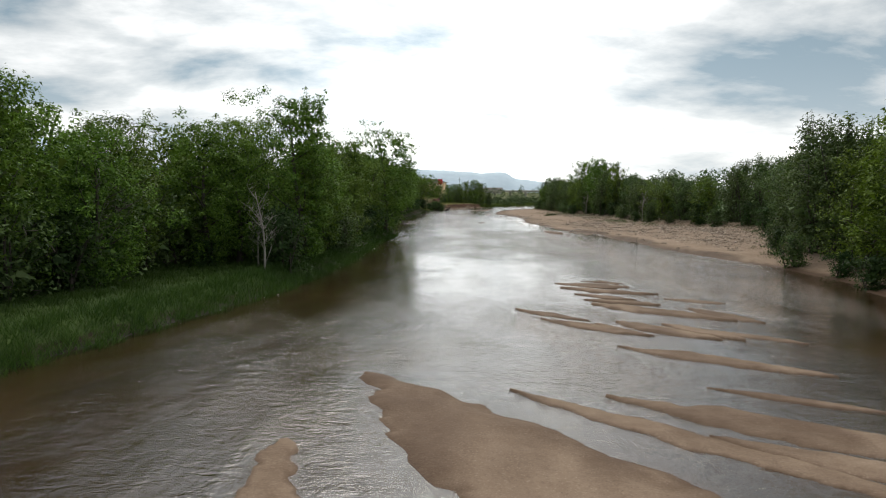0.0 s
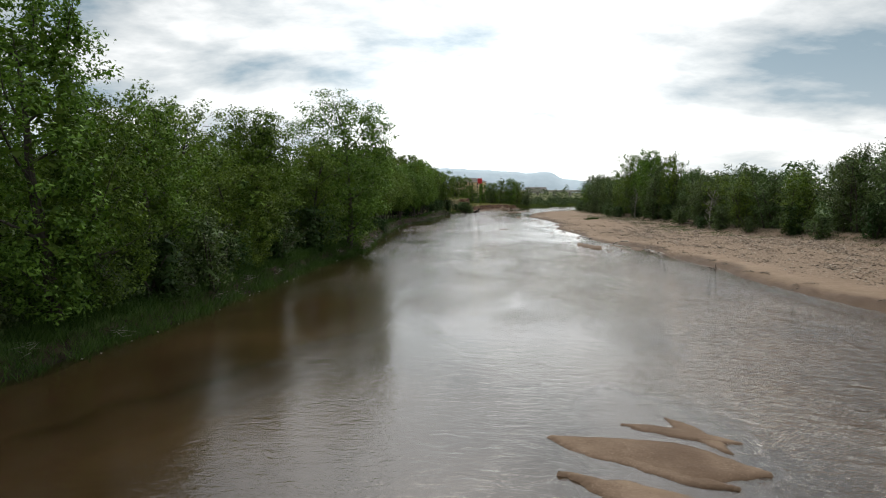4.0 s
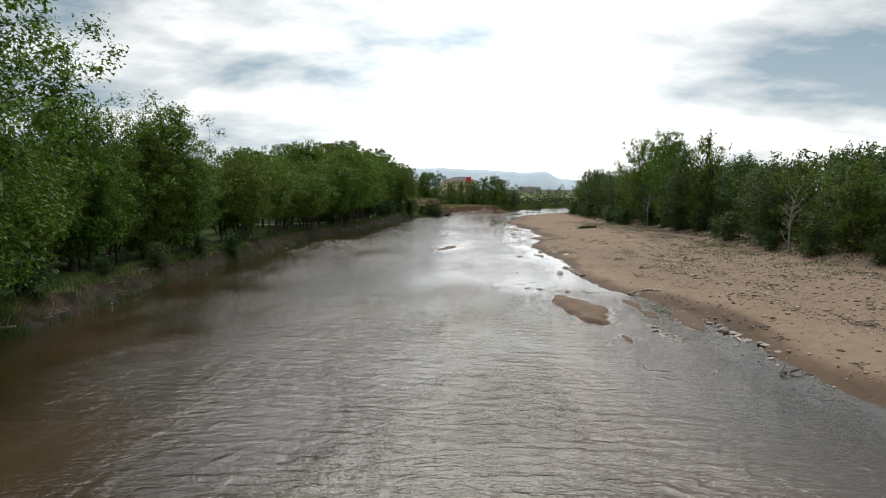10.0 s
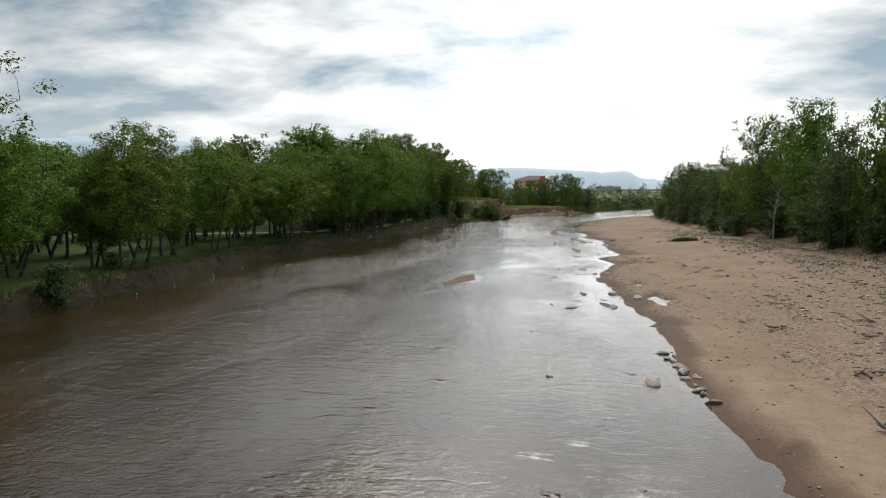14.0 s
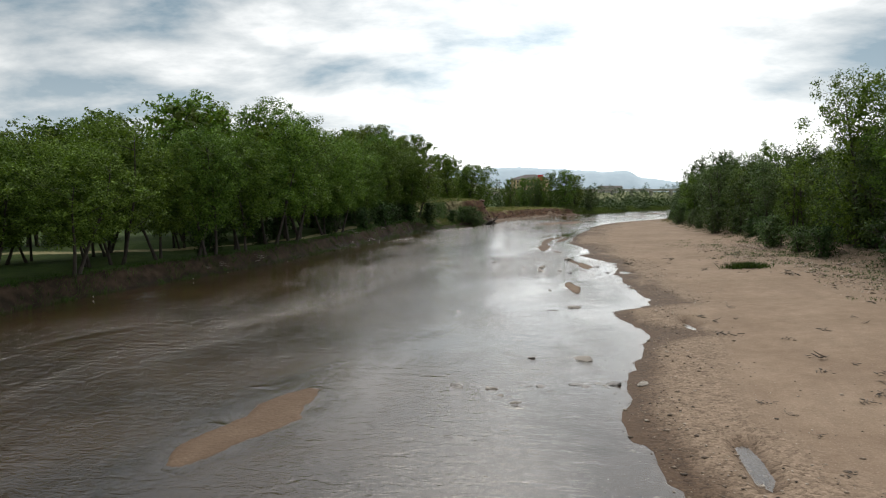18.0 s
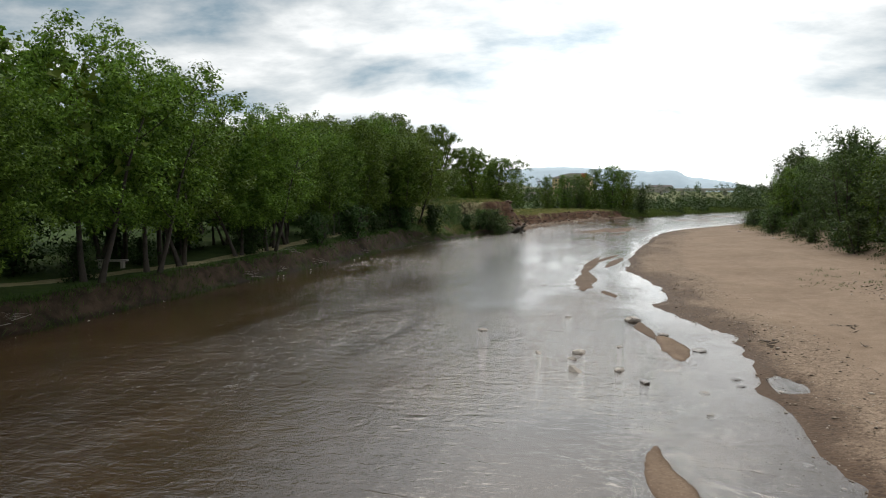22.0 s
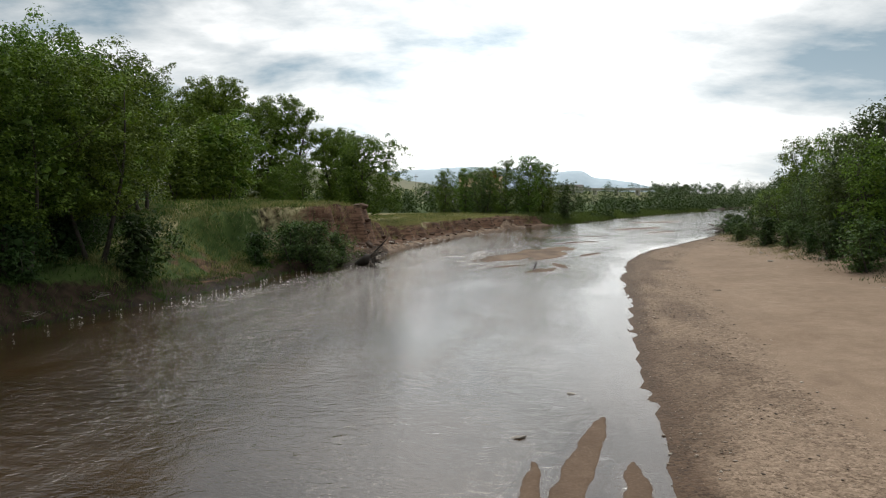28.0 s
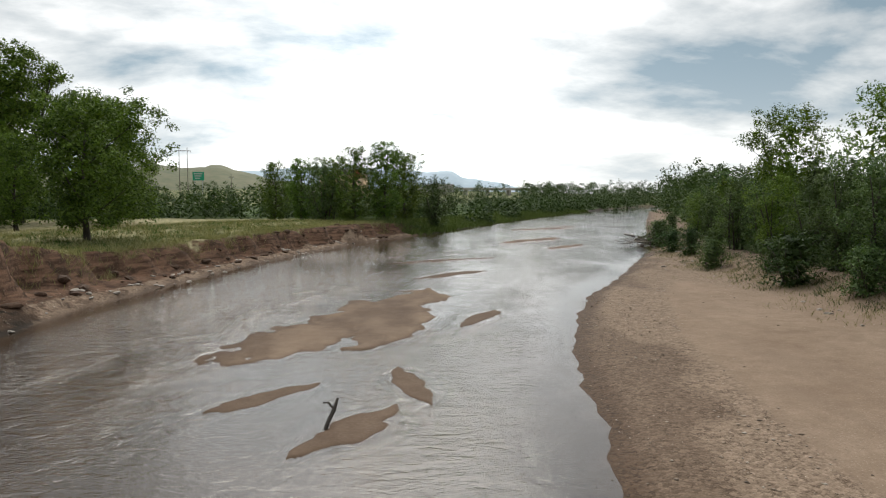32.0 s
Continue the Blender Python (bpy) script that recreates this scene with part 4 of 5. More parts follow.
FAR = [tiers(12, 8, 9.5, LEAF_FAR, "distant rounded tree in the valley", "tree", "tree", 0.0, 3600, 0.34, group="distant trees"),
       tiers(13, 8, 8, LEAF_FAR, "distant dark green tree in the valley", "tree", "tree", 0.0, 3200, 0.34, group="distant trees", stems=2),
       tiers(18, 8, 11, LEAF_WILLOW, "distant spreading grey-green willow", "willow", "willow", 0.0, 3600, 0.36, group="distant trees", stems=3)]
SNAG = make_tree(14, 12.0, 8.5, LEAF_ELM, "tall elm with sparse snaggy shoots above its crown", leaves=8000, size=0.26, base=0.05, spires=6, egg=0.5)
BIG = make_tree(15, 13, 14, LEAF_ELM, "large dark cottonwood with an open ragged top", leaves=11500, size=0.29, base=0.08, sparse=0.22, egg=0.55)
LONE = make_tree(16, 12.5, 14, LEAF_ELM, "spreading dark green tree alone on the grassy bank", leaves=12000, size=0.36, base=0.13, egg=0.42, radius=0.28)
TALL = make_tree(17, 20, 14, LEAF_COTTON, "tall open-crowned cottonwood behind the earth bluff", leaves=12500, size=0.42, base=0.12, sparse=0.2, egg=0.55, group="tall cottonwoods")

# landmark trees
stand(SNAG, -8.4, 57.0, 0.98)
stand(ELMS[1][0], -8.4, 79, 0.95)
stand(ELMS[2][0], -14.2, 61.5, 1.0)
stand(ELMS[0][0], -14, 53, 0.86)
stand(BIG, -6.0, 97)
stand(LONE, -5.6, 292, 0.87)
for x, y, s in [(-11, 112.5, 0.95), (-13.5, 117, 0.93), (-11, 121, 0.84), (-10.8, 124.5, 1.04), (-13, 128, 0.98)]:
    stand(ELMS[1][0], x, y, s)
for x, y, s in [(-36, 318, 1.15), (-26, 322, 1.03), (-48, 335, 1.2), (-20, 330, 0.8), (-62, 330, 1.15), (-33, 328, 1.0), (-42, 322, 1.1), (-16, 322, 0.7)]:
    stand(TALL, x, y, s)


WOODS = []  # trees far behind, which nobody could count: x, y, height, width


def along_left(y0, y1, gap, near, deep, protos, size, rows=2, first=0):
    """Rows of trees behind the left bank from y0 to y1."""
    for r in range(rows):
        y = y0 + PLACE.random() * gap
        while y < y1:
            x = float(left_edge(y)) - near - (deep - near) * (r + PLACE.uniform(0.1, 0.7)) / rows
            s = PLACE.uniform(*size)
            if r + first < 2:
                stand(PLACE.choice(protos)[r + first], x, y, s, tall=s * PLACE.uniform(0.9, 1.12))
            else:
                WOODS.append((x, y, s * (13 if protos is PARK else 10.5), s * 8))
            y += gap * PLACE.uniform(0.75, 1.3) * (1 + 0.1 * r)


along_left(18, 50, 5, 6.5, 24, ELMS, (0.74, 0.9), 3)
along_left(20, 62, 4.2, 8, 20, BUSHES, (1.22, 2.03), 2)
along_left(50, 92, 5.6, 1.2, 24, ELMS, (0.65, 0.88), 3)
along_left(89, 104, 5, 9, 26, ELMS, (0.75, 0.88), 3)
along_left(104, 140, 3.7, 3.0, 13, PARK, (0.52, 0.64), 2)
along_left(104, 140, 4.6, 14, 24, PARK, (0.56, 0.68), 1, 1)
along_left(138, 168, 3.7, 0.8, 13, PARK, (0.54, 0.66), 2)
along_left(138, 168, 4.6, 14, 26, PARK, (0.58, 0.7), 1, 1)
along_left(168, 182, 3.9, 0.8, 13, PARK, (0.58, 0.72), 2)
along_left(168, 182, 5.0, 14, 26, PARK, (0.62, 0.76), 1, 1)
along_left(182, 198, 3.9, 0.8, 13, PARK, (0.78, 0.94), 2)
along_left(182, 198, 5.0, 14, 26, PARK, (0.8, 0.96), 1, 1)
along_left(198, 216, 3.9, 0.8, 13, PARK, (0.64, 0.78), 2)
along_left(198, 216, 5.0, 14, 26, PARK, (0.66, 0.8), 1, 1)
along_left(216, 240, 4.2, 2.0, 14, PARK, (0.7, 0.86), 2)
along_left(216, 240, 5.0, 15, 28, PARK, (0.75, 0.9), 1, 1)
along_left(112, 244, 8, 32, 50, PARK, (0.6, 0.8), 1, 1)
along_left(238, 257, 4.4, 11, 30, PARK, (0.88, 1.05), 2)
along_left(236, 262, 5, 28, 44, PARK, (0.9, 1.05), 1, 1)
for x, y, s in [(-8.0, 233, 0.84), (-9.5, 238.5, 0.86), (-11.5, 243, 0.82), (-14, 246, 0.9)]:
    stand(PARK[0][0], x, y, s * 0.95)
    stand(BUSHES[1][0], x + 1.0, y - 1.0, 0.9)
along_left(256, 300, 8, 28, 60, PARK, (0.9, 1.1), 2, 1)
along_left(10, 104, 7, 36, 85, FAR, (0.9, 1.2), 3, 2)
along_left(104, 250, 6, 75, 115, FAR, (1.0, 1.3), 2, 2)
along_left(250, 300, 7, 36, 85, FAR, (0.9, 1.2), 3, 2)
along_left(50, 106, 4.5, 1.0, 9, BUSHES, (0.68, 1.49), 2)
along_left(106, 138, 6, 0.2, 2.5, BUSHES, (0.41, 0.68), 1)
along_left(176, 246, 7, 1.2, 8, BUSHES[1:], (0.54, 1.15), 1)
along_left(178, 246, 9, 5, 14, BUSHES[1:], (0.81, 1.35), 1)
for k in range(60):  # low scrub closing the park far behind the trees
    y = 110 + 140 * PLACE.random()
    WOODS.append((float(left_edge(y)) - PLACE.uniform(62, 75), y, PLACE.uniform(2, 5), PLACE.uniform(4, 7)))


def along_right(y0, y1, gap, deep, protos, size, rows=2, front=1.5, first=0):
    """The thicket behind the sand on the right bank."""
    for r in range(rows):
        y = y0 + PLACE.random() * gap
        while y < y1:
            x = float(right_wood(y)) + front + deep * (r + PLACE.uniform(0.0, 0.7)) / rows
            s = PLACE.uniform(*size)
            if r + first < 2:
                stand(PLACE.choice(protos)[r + first], x, y, s, tall=s * PLACE.uniform(0.9, 1.15))
            else:
                WOODS.append((x, y, s * 8.5, s * 7))
            y += gap * PLACE.uniform(0.75, 1.25) * (1 + 0.15 * r)


along_right(28, 62, 4.2, 13, WILLOWS, (0.98, 1.18), 3, 1.6)
along_right(62, 68, 4.2, 13, WILLOWS, (0.93, 1.13), 3, 2.2)
along_right(68, 200, 4.4, 13, WILLOWS, (0.74, 1.00), 3, 2.2)
along_right(200, 262, 4.6, 14, WILLOWS, (0.82, 1.13), 3, 2.6)
along_right(262, 330, 4.6, 14, WILLOWS, (0.52, 0.77), 3, 2.6)
along_right(325, 520, 5, 30, FAR, (0.85, 1.15), 3, 4, 2)
along_right(20, 330, 8, 30, FAR, (1.0, 1.25), 2, 18, 2)
along_right(40, 330, 6, 2.5, BUSHES, (0.54, 1.08), 1, -0.2)
for kind, x, y, s, h in [(ELMS[0], 38, 50, 1.0, 1.08), (ELMS[1], 35, 40, 1.05, 1.18), (ELMS[1], 40, 180, 1.0, 1.05), (ELMS[2], 38.5, 186, 0.95, 1.2), (ELMS[1], 39.0, 172, 0.95, 1.2), (WILLOWS[1], 39.8, 159, 0.85, 1.35), (WILLOWS[2], 38.2, 162, 1.0, 1.15), (WILLOWS[1], 45.5, 191, 1.2, 1.55), (ELMS[2], 49.5, 292, 0.95, 1.05),
                         (ELMS[2], 46, 275, 0.85, 0.95), (WILLOWS[1], 42, 262, 1.0, 1.05), (WILLOWS[1], 43, 226, 1.1, 1.3)]:
    stand(kind[0], x, y, s, tall=h)

# clumps beyond the meadow and the shrubs at the bend
for kind, x, y, s in [(ELMS[1], 16.5, 334, 1.05), (ELMS[0], 12.3, 336, 0.98), (ELMS[2], 19.5, 340, 0.98), (WILLOWS[0], 24, 342, 0.92), (WILLOWS[2], 8, 338, 1.0), (ELMS[1], 4, 342, 0.9), (ELMS[2], 8.5, 347, 0.95),
                      (ELMS[0], -1, 348, 0.85), (BUSHES[0], -0.2, 253.8, 0.95), (BUSHES[0], 0.7, 252.0, 0.7), (BUSHES[0], -1.9, 252.4, 0.9), (BUSHES[0], 0.9, 255.2, 0.75), (BUSHES[1], -3.4, 250.2, 0.8), (WILLOWS[2], -1.0, 252.9, 0.36), (ELMS[2], -12, 313, 0.8), (ELMS[1], -18, 306, 0.85), (ELMS[0], -24, 312, 0.72)]:
    stand(kind[0], x, y, s)
for _ in range(160):  # the belt beyond the meadow
    x = PLACE.uniform(-120, 26)
    WOODS.append((x, 356 + PLACE.uniform(0, 26) - 0.03 * x, PLACE.uniform(3.0, 6.5), PLACE.uniform(4, 7)))
for _ in range(220):  # low growth on the inside of the bend
    y = PLACE.uniform(362, 600)
    WOODS.append((float(left_edge(y)) - 2 - 60 * PLACE.random() ** 1.6, y, PLACE.uniform(1.6, 4.2), PLACE.uniform(3, 6)))
for _ in range(150):  # the valley floor
    y = PLACE.uniform(480, 900)
    WOODS.append((PLACE.uniform(-260, 330), y, PLACE.uniform(5, 10), PLACE.uniform(6, 12)))
for _ in range(34):  # before the hotel
    WOODS.append((PLACE.uniform(-60, 70), PLACE.uniform(585, 625), PLACE.uniform(7, 10), PLACE.uniform(9, 14)))
for _ in range(60):  # where the river turns out of sight
    WOODS.append((PLACE.uniform(90, 230), PLACE.uniform(600, 660), PLACE.uniform(8, 13), PLACE.uniform(8, 13)))

for _ in range(70):  # tall trees along the outside of the bend
    y = PLACE.uniform(385, 540)
    WOODS.append((float(right_edge(y)) + PLACE.uniform(4, 30), y, PLACE.uniform(8.5, 12.5), PLACE.uniform(7, 11)))
for _ in range(40):  # and where the stream goes out of sight
    y = PLACE.uniform(500, 620)
    WOODS.append((float(left_edge(y)) - PLACE.uniform(3, 40), y, PLACE.uniform(7, 11), PLACE.uniform(7, 11)))


def far_woods(name, trees, per, size, label):
    """All the trees behind as one mass of crowns with gaps and uneven tops."""
    rng = np.random.default_rng(77)
    centres, radii = [], []
    for x, y, h, w in trees:
        z = ground_at(x, y)
        for k in range(26):
            t = (k + 0.5) / 26
            r = w / 2 * (0.55 + 0.45 * math.sin(math.pi * min(1, t * 1.05) ** 0.8)) * rng.uniform(0.4, 1.0) * (1 if t < 0.8 else 0.6)
            a = k * 2.4 + rng.uniform(0, 1)
            centres.append((x + r * math.cos(a), y + r * math.sin(a), z + h * t * rng.uniform(0.93, 1.05)))
            radii.append(0.12 * w + 0.35)
    me = leaf_mesh(name, centres, radii, per, size, rng)
    me.materials.append(LEAF_FAR)
    tagged(new(name, me), label, "trees", kind="stuff")


far_woods("woods", [t for t in WOODS if t[1] < 330], 15, 0.52, "green trees and scrub standing thick behind the banks")
far_woods("distant_woods", [t for t in WOODS if t[1] >= 330], 13, 0.58, "mixed green woods and scrub filling the valley behind")

BARE = make_bare_tree(21, 7.0, "bare grey dead tree among the green trees")
for x, y, s in [(-16.5, 43, 1.0), (-9.4, 49, 0.75), (-10.4, 51.5, 0.6), (32.0, 50, 0.95), (-8.4, 60, 0.6), (37.5, 130, 0.8), (37, 176, 0.9)]:
    stand(BARE, x, y, s)

# a kind that nowhere stands in this place is taken away again
for kind in ELMS + PARK + WILLOWS + BUSHES + FAR:
    for proto in kind:
        if not proto.get("used"):
            for ob in (*proto.children, proto):
                bpy.data.objects.remove(ob)

# ---- stones, driftwood and grass ----
SCATTER = np.random.default_rng(31)


def rock_mesh(seed, name="rock", flatness=0.55):
    rnd = random.Random(seed)
    bm = bmesh.new()
    bmesh.ops.create_icosphere(bm, subdivisions=2, radius=0.5)
    off = Vector((rnd.uniform(0, 50), rnd.uniform(0, 50), 0))
    for v in bm.verts:
        k = 1 + 0.45 * (noise.noise(v.co * 2.2 + off)) + 0.15 * noise.noise(v.co * 6 + off)
        v.co = Vector((v.co.x * k * 1.25, v.co.y * k * 0.9, v.co.z * k * flatness))
    me = bpy.data.meshes.new(name)
    bm.to_mesh(me)
    bm.free()
    return me


ROCKS = [rock_mesh(s) for s in range(6)]
for me in ROCKS[:4]:
    me.materials.append(STONE)
for me in ROCKS[4:]:
    me.materials.append(STONE_WET)


CLODS = [rock_mesh(s + 20, "earth_clod", 0.75) for s in range(3)]
for me in CLODS:
    me.materials.append(CLAY)


def rock(x, y, size, group="stones in the shallows", label="small river stone standing out of shallow water", dark=None):
    wet = PLACE.random() < 0.45 if dark is None else dark
    ob = tagged(new("rock", ROCKS[PLACE.randint(4, 5) if wet else PLACE.randint(0, 3)]), label, "rock", group)
    ob.matrix_basis = pose(x, y, max(ground_at(x, y), -0.06) + size * 0.07, PLACE.uniform(-12, 12), PLACE.uniform(-12, 12), PLACE.uniform(0, 360)) @ Matrix.Diagonal((size, size * PLACE.uniform(0.7, 1), size * PLACE.uniform(0.6, 1), 1))
    return ob


def row_of_rocks(x0, y0, x1, y1, count, size):
    for k in range(count):
        t = (k + PLACE.random()) / count
        rock(x0 + (x1 - x0) * t + PLACE.uniform(-0.25, 0.25), y0 + (y1 - y0) * t + PLACE.uniform(-0.25, 0.25), PLACE.uniform(*size), "stones in a row across the shallows")


row_of_rocks(15.4, 113.3, 22.6, 110.8, 30, (0.18, 0.42))
row_of_rocks(13.2, 147.6, 18.6, 149.0, 18, (0.2, 0.42))
row_of_rocks(19.8, 102.3, 20.6, 99.0, 22, (0.16, 0.42))
row_of_rocks(22.6, 103.4, 23.2, 97.5, 26, (0.14, 0.4))
row_of_rocks(17.6, 105.4, 18.5, 104.6, 7, (0.14, 0.3))
row_of_rocks(19.0, 125.5, 19.8, 119.5, 14, (0.16, 0.45))
slab = rock(16.9, 187.4, 0.85, "large stones in the shallows", "flat pale stone slab in shallow water", False)
for x, y, s in [(18.4, 121.2, 0.7), (14.2, 187.5, 0.35), (14.9, 180.7, 0.5), (14.7, 179.8, 0.4), (14.9, 178.2, 0.5), (16.2, 178.6, 0.45), (16.9, 177.4, 0.45), (13.6, 180.3, 0.35), (17.9, 184.3, 0.4), (18.9, 182, 0.55),
                (17.9, 136.9, 0.45), (19.6, 137.3, 0.5), (16.3, 134.3, 0.6), (18.2, 134.6, 0.55), (18.5, 139.2, 0.4), (17, 162.4, 0.55), (17.2, 151.8, 0.55), (16.1, 222.9, 0.3), (14.6, 219.4, 0.35), (11, 183.8, 0.4)]:
    rock(x, y, s, "large stones in the shallows")
for _ in range(85):
    y = PLACE.uniform(92, 236)
    rock(float(right_edge(y)) - abs(PLACE.gauss(0, 2.6)) - 0.3, y, PLACE.uniform(0.12, 0.32))
for _ in range(85):
    y = PLACE.uniform(258, 322)
    rock(float(left_edge(y)) - PLACE.uniform(-0.2, 1.6), y, PLACE.uniform(0.15, 0.42), "stones along the cut bank", "pale stone on the foot of the earth bank", False)
for _ in range(70):
    y = PLACE.uniform(254, 326)
    clod = rock(float(left_edge(y)) - PLACE.uniform(0.6, 3.2), y, PLACE.uniform(0.3, 0.9) * (1.2 if y < 275 else 0.7), "fallen clods of earth", "dark clod of earth slumped below the bank", True)
    clod.name = "earth_clod"
    clod.data = CLODS[PLACE.randint(0, 2)]
    clod["category"] = "earth clod"
for _ in range(36):
    y = PLACE.uniform(236, 312)
    rock(float(right_wood(y)) - PLACE.uniform(-1, 3.2), y, PLACE.uniform(0.12, 0.4), "stones at the edge of the sand", "stone at the edge of the sand", False)


def stones_stuff():
    """Pebbles and cobbles strewn over the gravel of the right bank."""
    n = 230000
    y = SCATTER.uniform(62, 310, n)
    x = right_edge(y) + SCATTER.uniform(-0.5, 20, n)
    lines = fbm(x * 0.9 + 11, y * 0.28, 4)
    keep = SCATTER.random(n) < lay_gravel(x, y, terrain(x, y)) * (0.12 + 0.75 * step(0.46, 0.6, lines))
    shore_y = np.concatenate([SCATTER.uniform(92, 206, 2600), SCATTER.uniform(254, 325, 2600)])
    shore_x = np.where(shore_y < 230, right_edge(shore_y) + SCATTER.normal(0.6, 1.3, 5200), left_edge(shore_y) - np.abs(SCATTER.normal(0.3, 0.9, 5200)))
    x, y = np.concatenate([x[keep][:60000], shore_x]), np.concatenate([y[keep][:60000], shore_y])
    z = np.maximum(terrain(x, y), -0.05)
    s = np.exp(SCATTER.normal(-3.1, 0.6, len(x))).clip(0.02, 0.17) * np.where(y > 200, 0.4, np.where((y > 110) & (x < right_edge(y) + 6), 0.5, 1.0))
    base = np.array([(1, 0, 0), (0, 0.8, 0), (-1, 0, 0), (0, -0.8, 0), (0.15, 0.08, 0.36), (0, 0, -0.5)], float)
    turn = SCATTER.uniform(0, 6.28, len(x))
    c, q = np.cos(turn)[:, None], np.sin(turn)[:, None]
    pts = base[None] * s[:, None, None] * SCATTER.uniform(0.7, 1.3, (len(x), 6, 1))
    v = np.stack([pts[..., 0] * c - pts[..., 1] * q + x[:, None], pts[..., 0] * q + pts[..., 1] * c + y[:, None], pts[..., 2] + (z + s * 0.15)[:, None]], -1).reshape(-1, 3)
    f = np.array([(0, 1, 4), (1, 2, 4), (2, 3, 4), (3, 0, 4), (1, 0, 5), (2, 1, 5), (3, 2, 5), (0, 3, 5)])
    me = bpy.data.meshes.new("gravel")
    fill_mesh(me, v, (np.arange(len(x))[:, None, None] * 6 + f[None]).reshape(-1, 3))
    me.materials.append(PEBBLE)
    tagged(new("gravel", me), "loose grey and brown pebbles on the sand", "gravel", kind="stuff")


def stick_bundle(bm, rnd, count, length, radius, spread, rise=0.3):
    for _ in range(count):
        ang = rnd.uniform(0, 6.28)
        at = Vector((rnd.gauss(0, spread), rnd.gauss(0, spread * 0.5), rnd.uniform(0.0, rise)))
        pts = limb(rnd, at, (math.cos(ang), math.sin(ang), rnd.uniform(-0.15, 0.35)), length * rnd.uniform(0.4, 1.2), 0.2, -0.05, 4)
        r = radius * rnd.uniform(0.5, 1.4)
        tube(bm, pts, [r, r * 0.85, r * 0.6, r * 0.3], 4)


def make_pile(seed, count, length, radius, spread, label, name="driftwood_pile", rise=0.3, mat=None):
    rnd = random.Random(seed)
    root = thing(name, label, "driftwood", "driftwood on the bank")
    bm, bm2 = bmesh.new(), bmesh.new()
    stick_bundle(bm, rnd, count, length, radius, spread, rise)
    stick_bundle(bm2, rnd, count * 2, length * 0.5, radius * 0.4, spread, rise)
    tagged(part("branch_tangle", bm, mat or DRIFTWOOD, root), kind="stuff")
    tagged(part("twig_tangle", bm2, mat or DRIFTWOOD, root), kind="stuff")
    return root


PILES = [make_pile(1, 7, 0.4, 0.035, 0.3, "small heap of dark driftwood on the gravel", rise=0.16), make_pile(2, 9, 0.35, 0.03, 0.35, "scattered dark sticks and debris on the sand", rise=0.14),
         make_pile(3, 4, 0.6, 0.035, 0.3, "stranded branches lying on the gravel bar", rise=0.12)]
for x, y, s in [(27.4, 100.3, 1), (28.5, 97.9, 1.3), (31.7, 140.9, 1), (29.8, 173.1, 1.2), (24.5, 122.1, 1.2), (28.7, 126.1, 1.2), (27.6, 130.2, 1), (23.8, 128.6, 0.9), (25.5, 145.3, 0.8), (24.2, 152, 0.8),
                (23, 117.5, 1), (30.3, 146.1, 1), (25.2, 149.6, 0.8), (22.5, 155.7, 0.8), (25.9, 177.3, 0.6), (21.4, 182.9, 0.8), (25.3, 242.4, 0.4), (23.2, 84.6, 1.5), (22.6, 94.6, 1.2)]:
    stand(PLACE.choice(PILES), x, y, s, sink=0.0)
for _ in range(230):
    y = PLACE.uniform(66, 190)
    stand(PLACE.choice(PILES), float(right_edge(y)) + PLACE.uniform(3, max(4, float(right_wood(y) - right_edge(y)) - 1)), y, PLACE.uniform(0.2, 0.6), sink=0.0)
for _ in range(18):
    y = PLACE.uniform(60, 112)
    stand(PLACE.choice(PILES), float(right_edge(y)) + PLACE.uniform(0.2, 1.2), y, PLACE.uniform(0.4, 0.8), sink=0.0)

# the root wad at the foot of the bluff
rnd = random.Random(4)
wad = thing("root_wad", "tangled dark uprooted stump lying at the foot of the bluff", "stump")
bm = bmesh.new()
tube(bm, [Vector(p) for p in ((-1.1, 0.3, 0.1), (-0.5, 0.1, 0.35), (0.0, 0.0, 0.55), (0.5, -0.1, 0.6))], [0.22, 0.3, 0.38, 0.3], 9)
part("stem", bm, BARK, wad)
for k in range(15):
    ang = k * 2.4
    out = Vector((0.55, 0.9 * math.cos(ang), 0.9 * math.sin(ang) - 0.1))
    pts = limb(rnd, (0.25, -0.05, 0.55), out, rnd.uniform(0.7, 1.25), 0.3, -0.2, 5)
    pts = [Vector((p.x, p.y, max(p.z, -0.1))) for p in pts]
    bm = bmesh.new()
    tube(bm, pts, [0.13, 0.1, 0.075, 0.05, 0.02], 5)
    part("root", bm, BARK if k % 2 else DRIFTWOOD, wad)
bm = bmesh.new()
tube(bm, limb(rnd, (0.2, 0.1, 0.7), (0.75, 0.2, 0.8), 1.9, 0.12, 0.1, 5), [0.08, 0.07, 0.055, 0.04, 0.015], 6)
part("branch", bm, BARK, wad)
stand(wad, 3.1, 256.0, 1.15, -25, 0.0)

# the log jam at the point of the sand bank
jam = make_pile(8, 22, 3.4, 0.09, 1.6, "pile of dark logs and branches on the sand tip", "log_jam", 0.9)
stand(jam, 45.0, 311, 1.15, 20, 0.0)


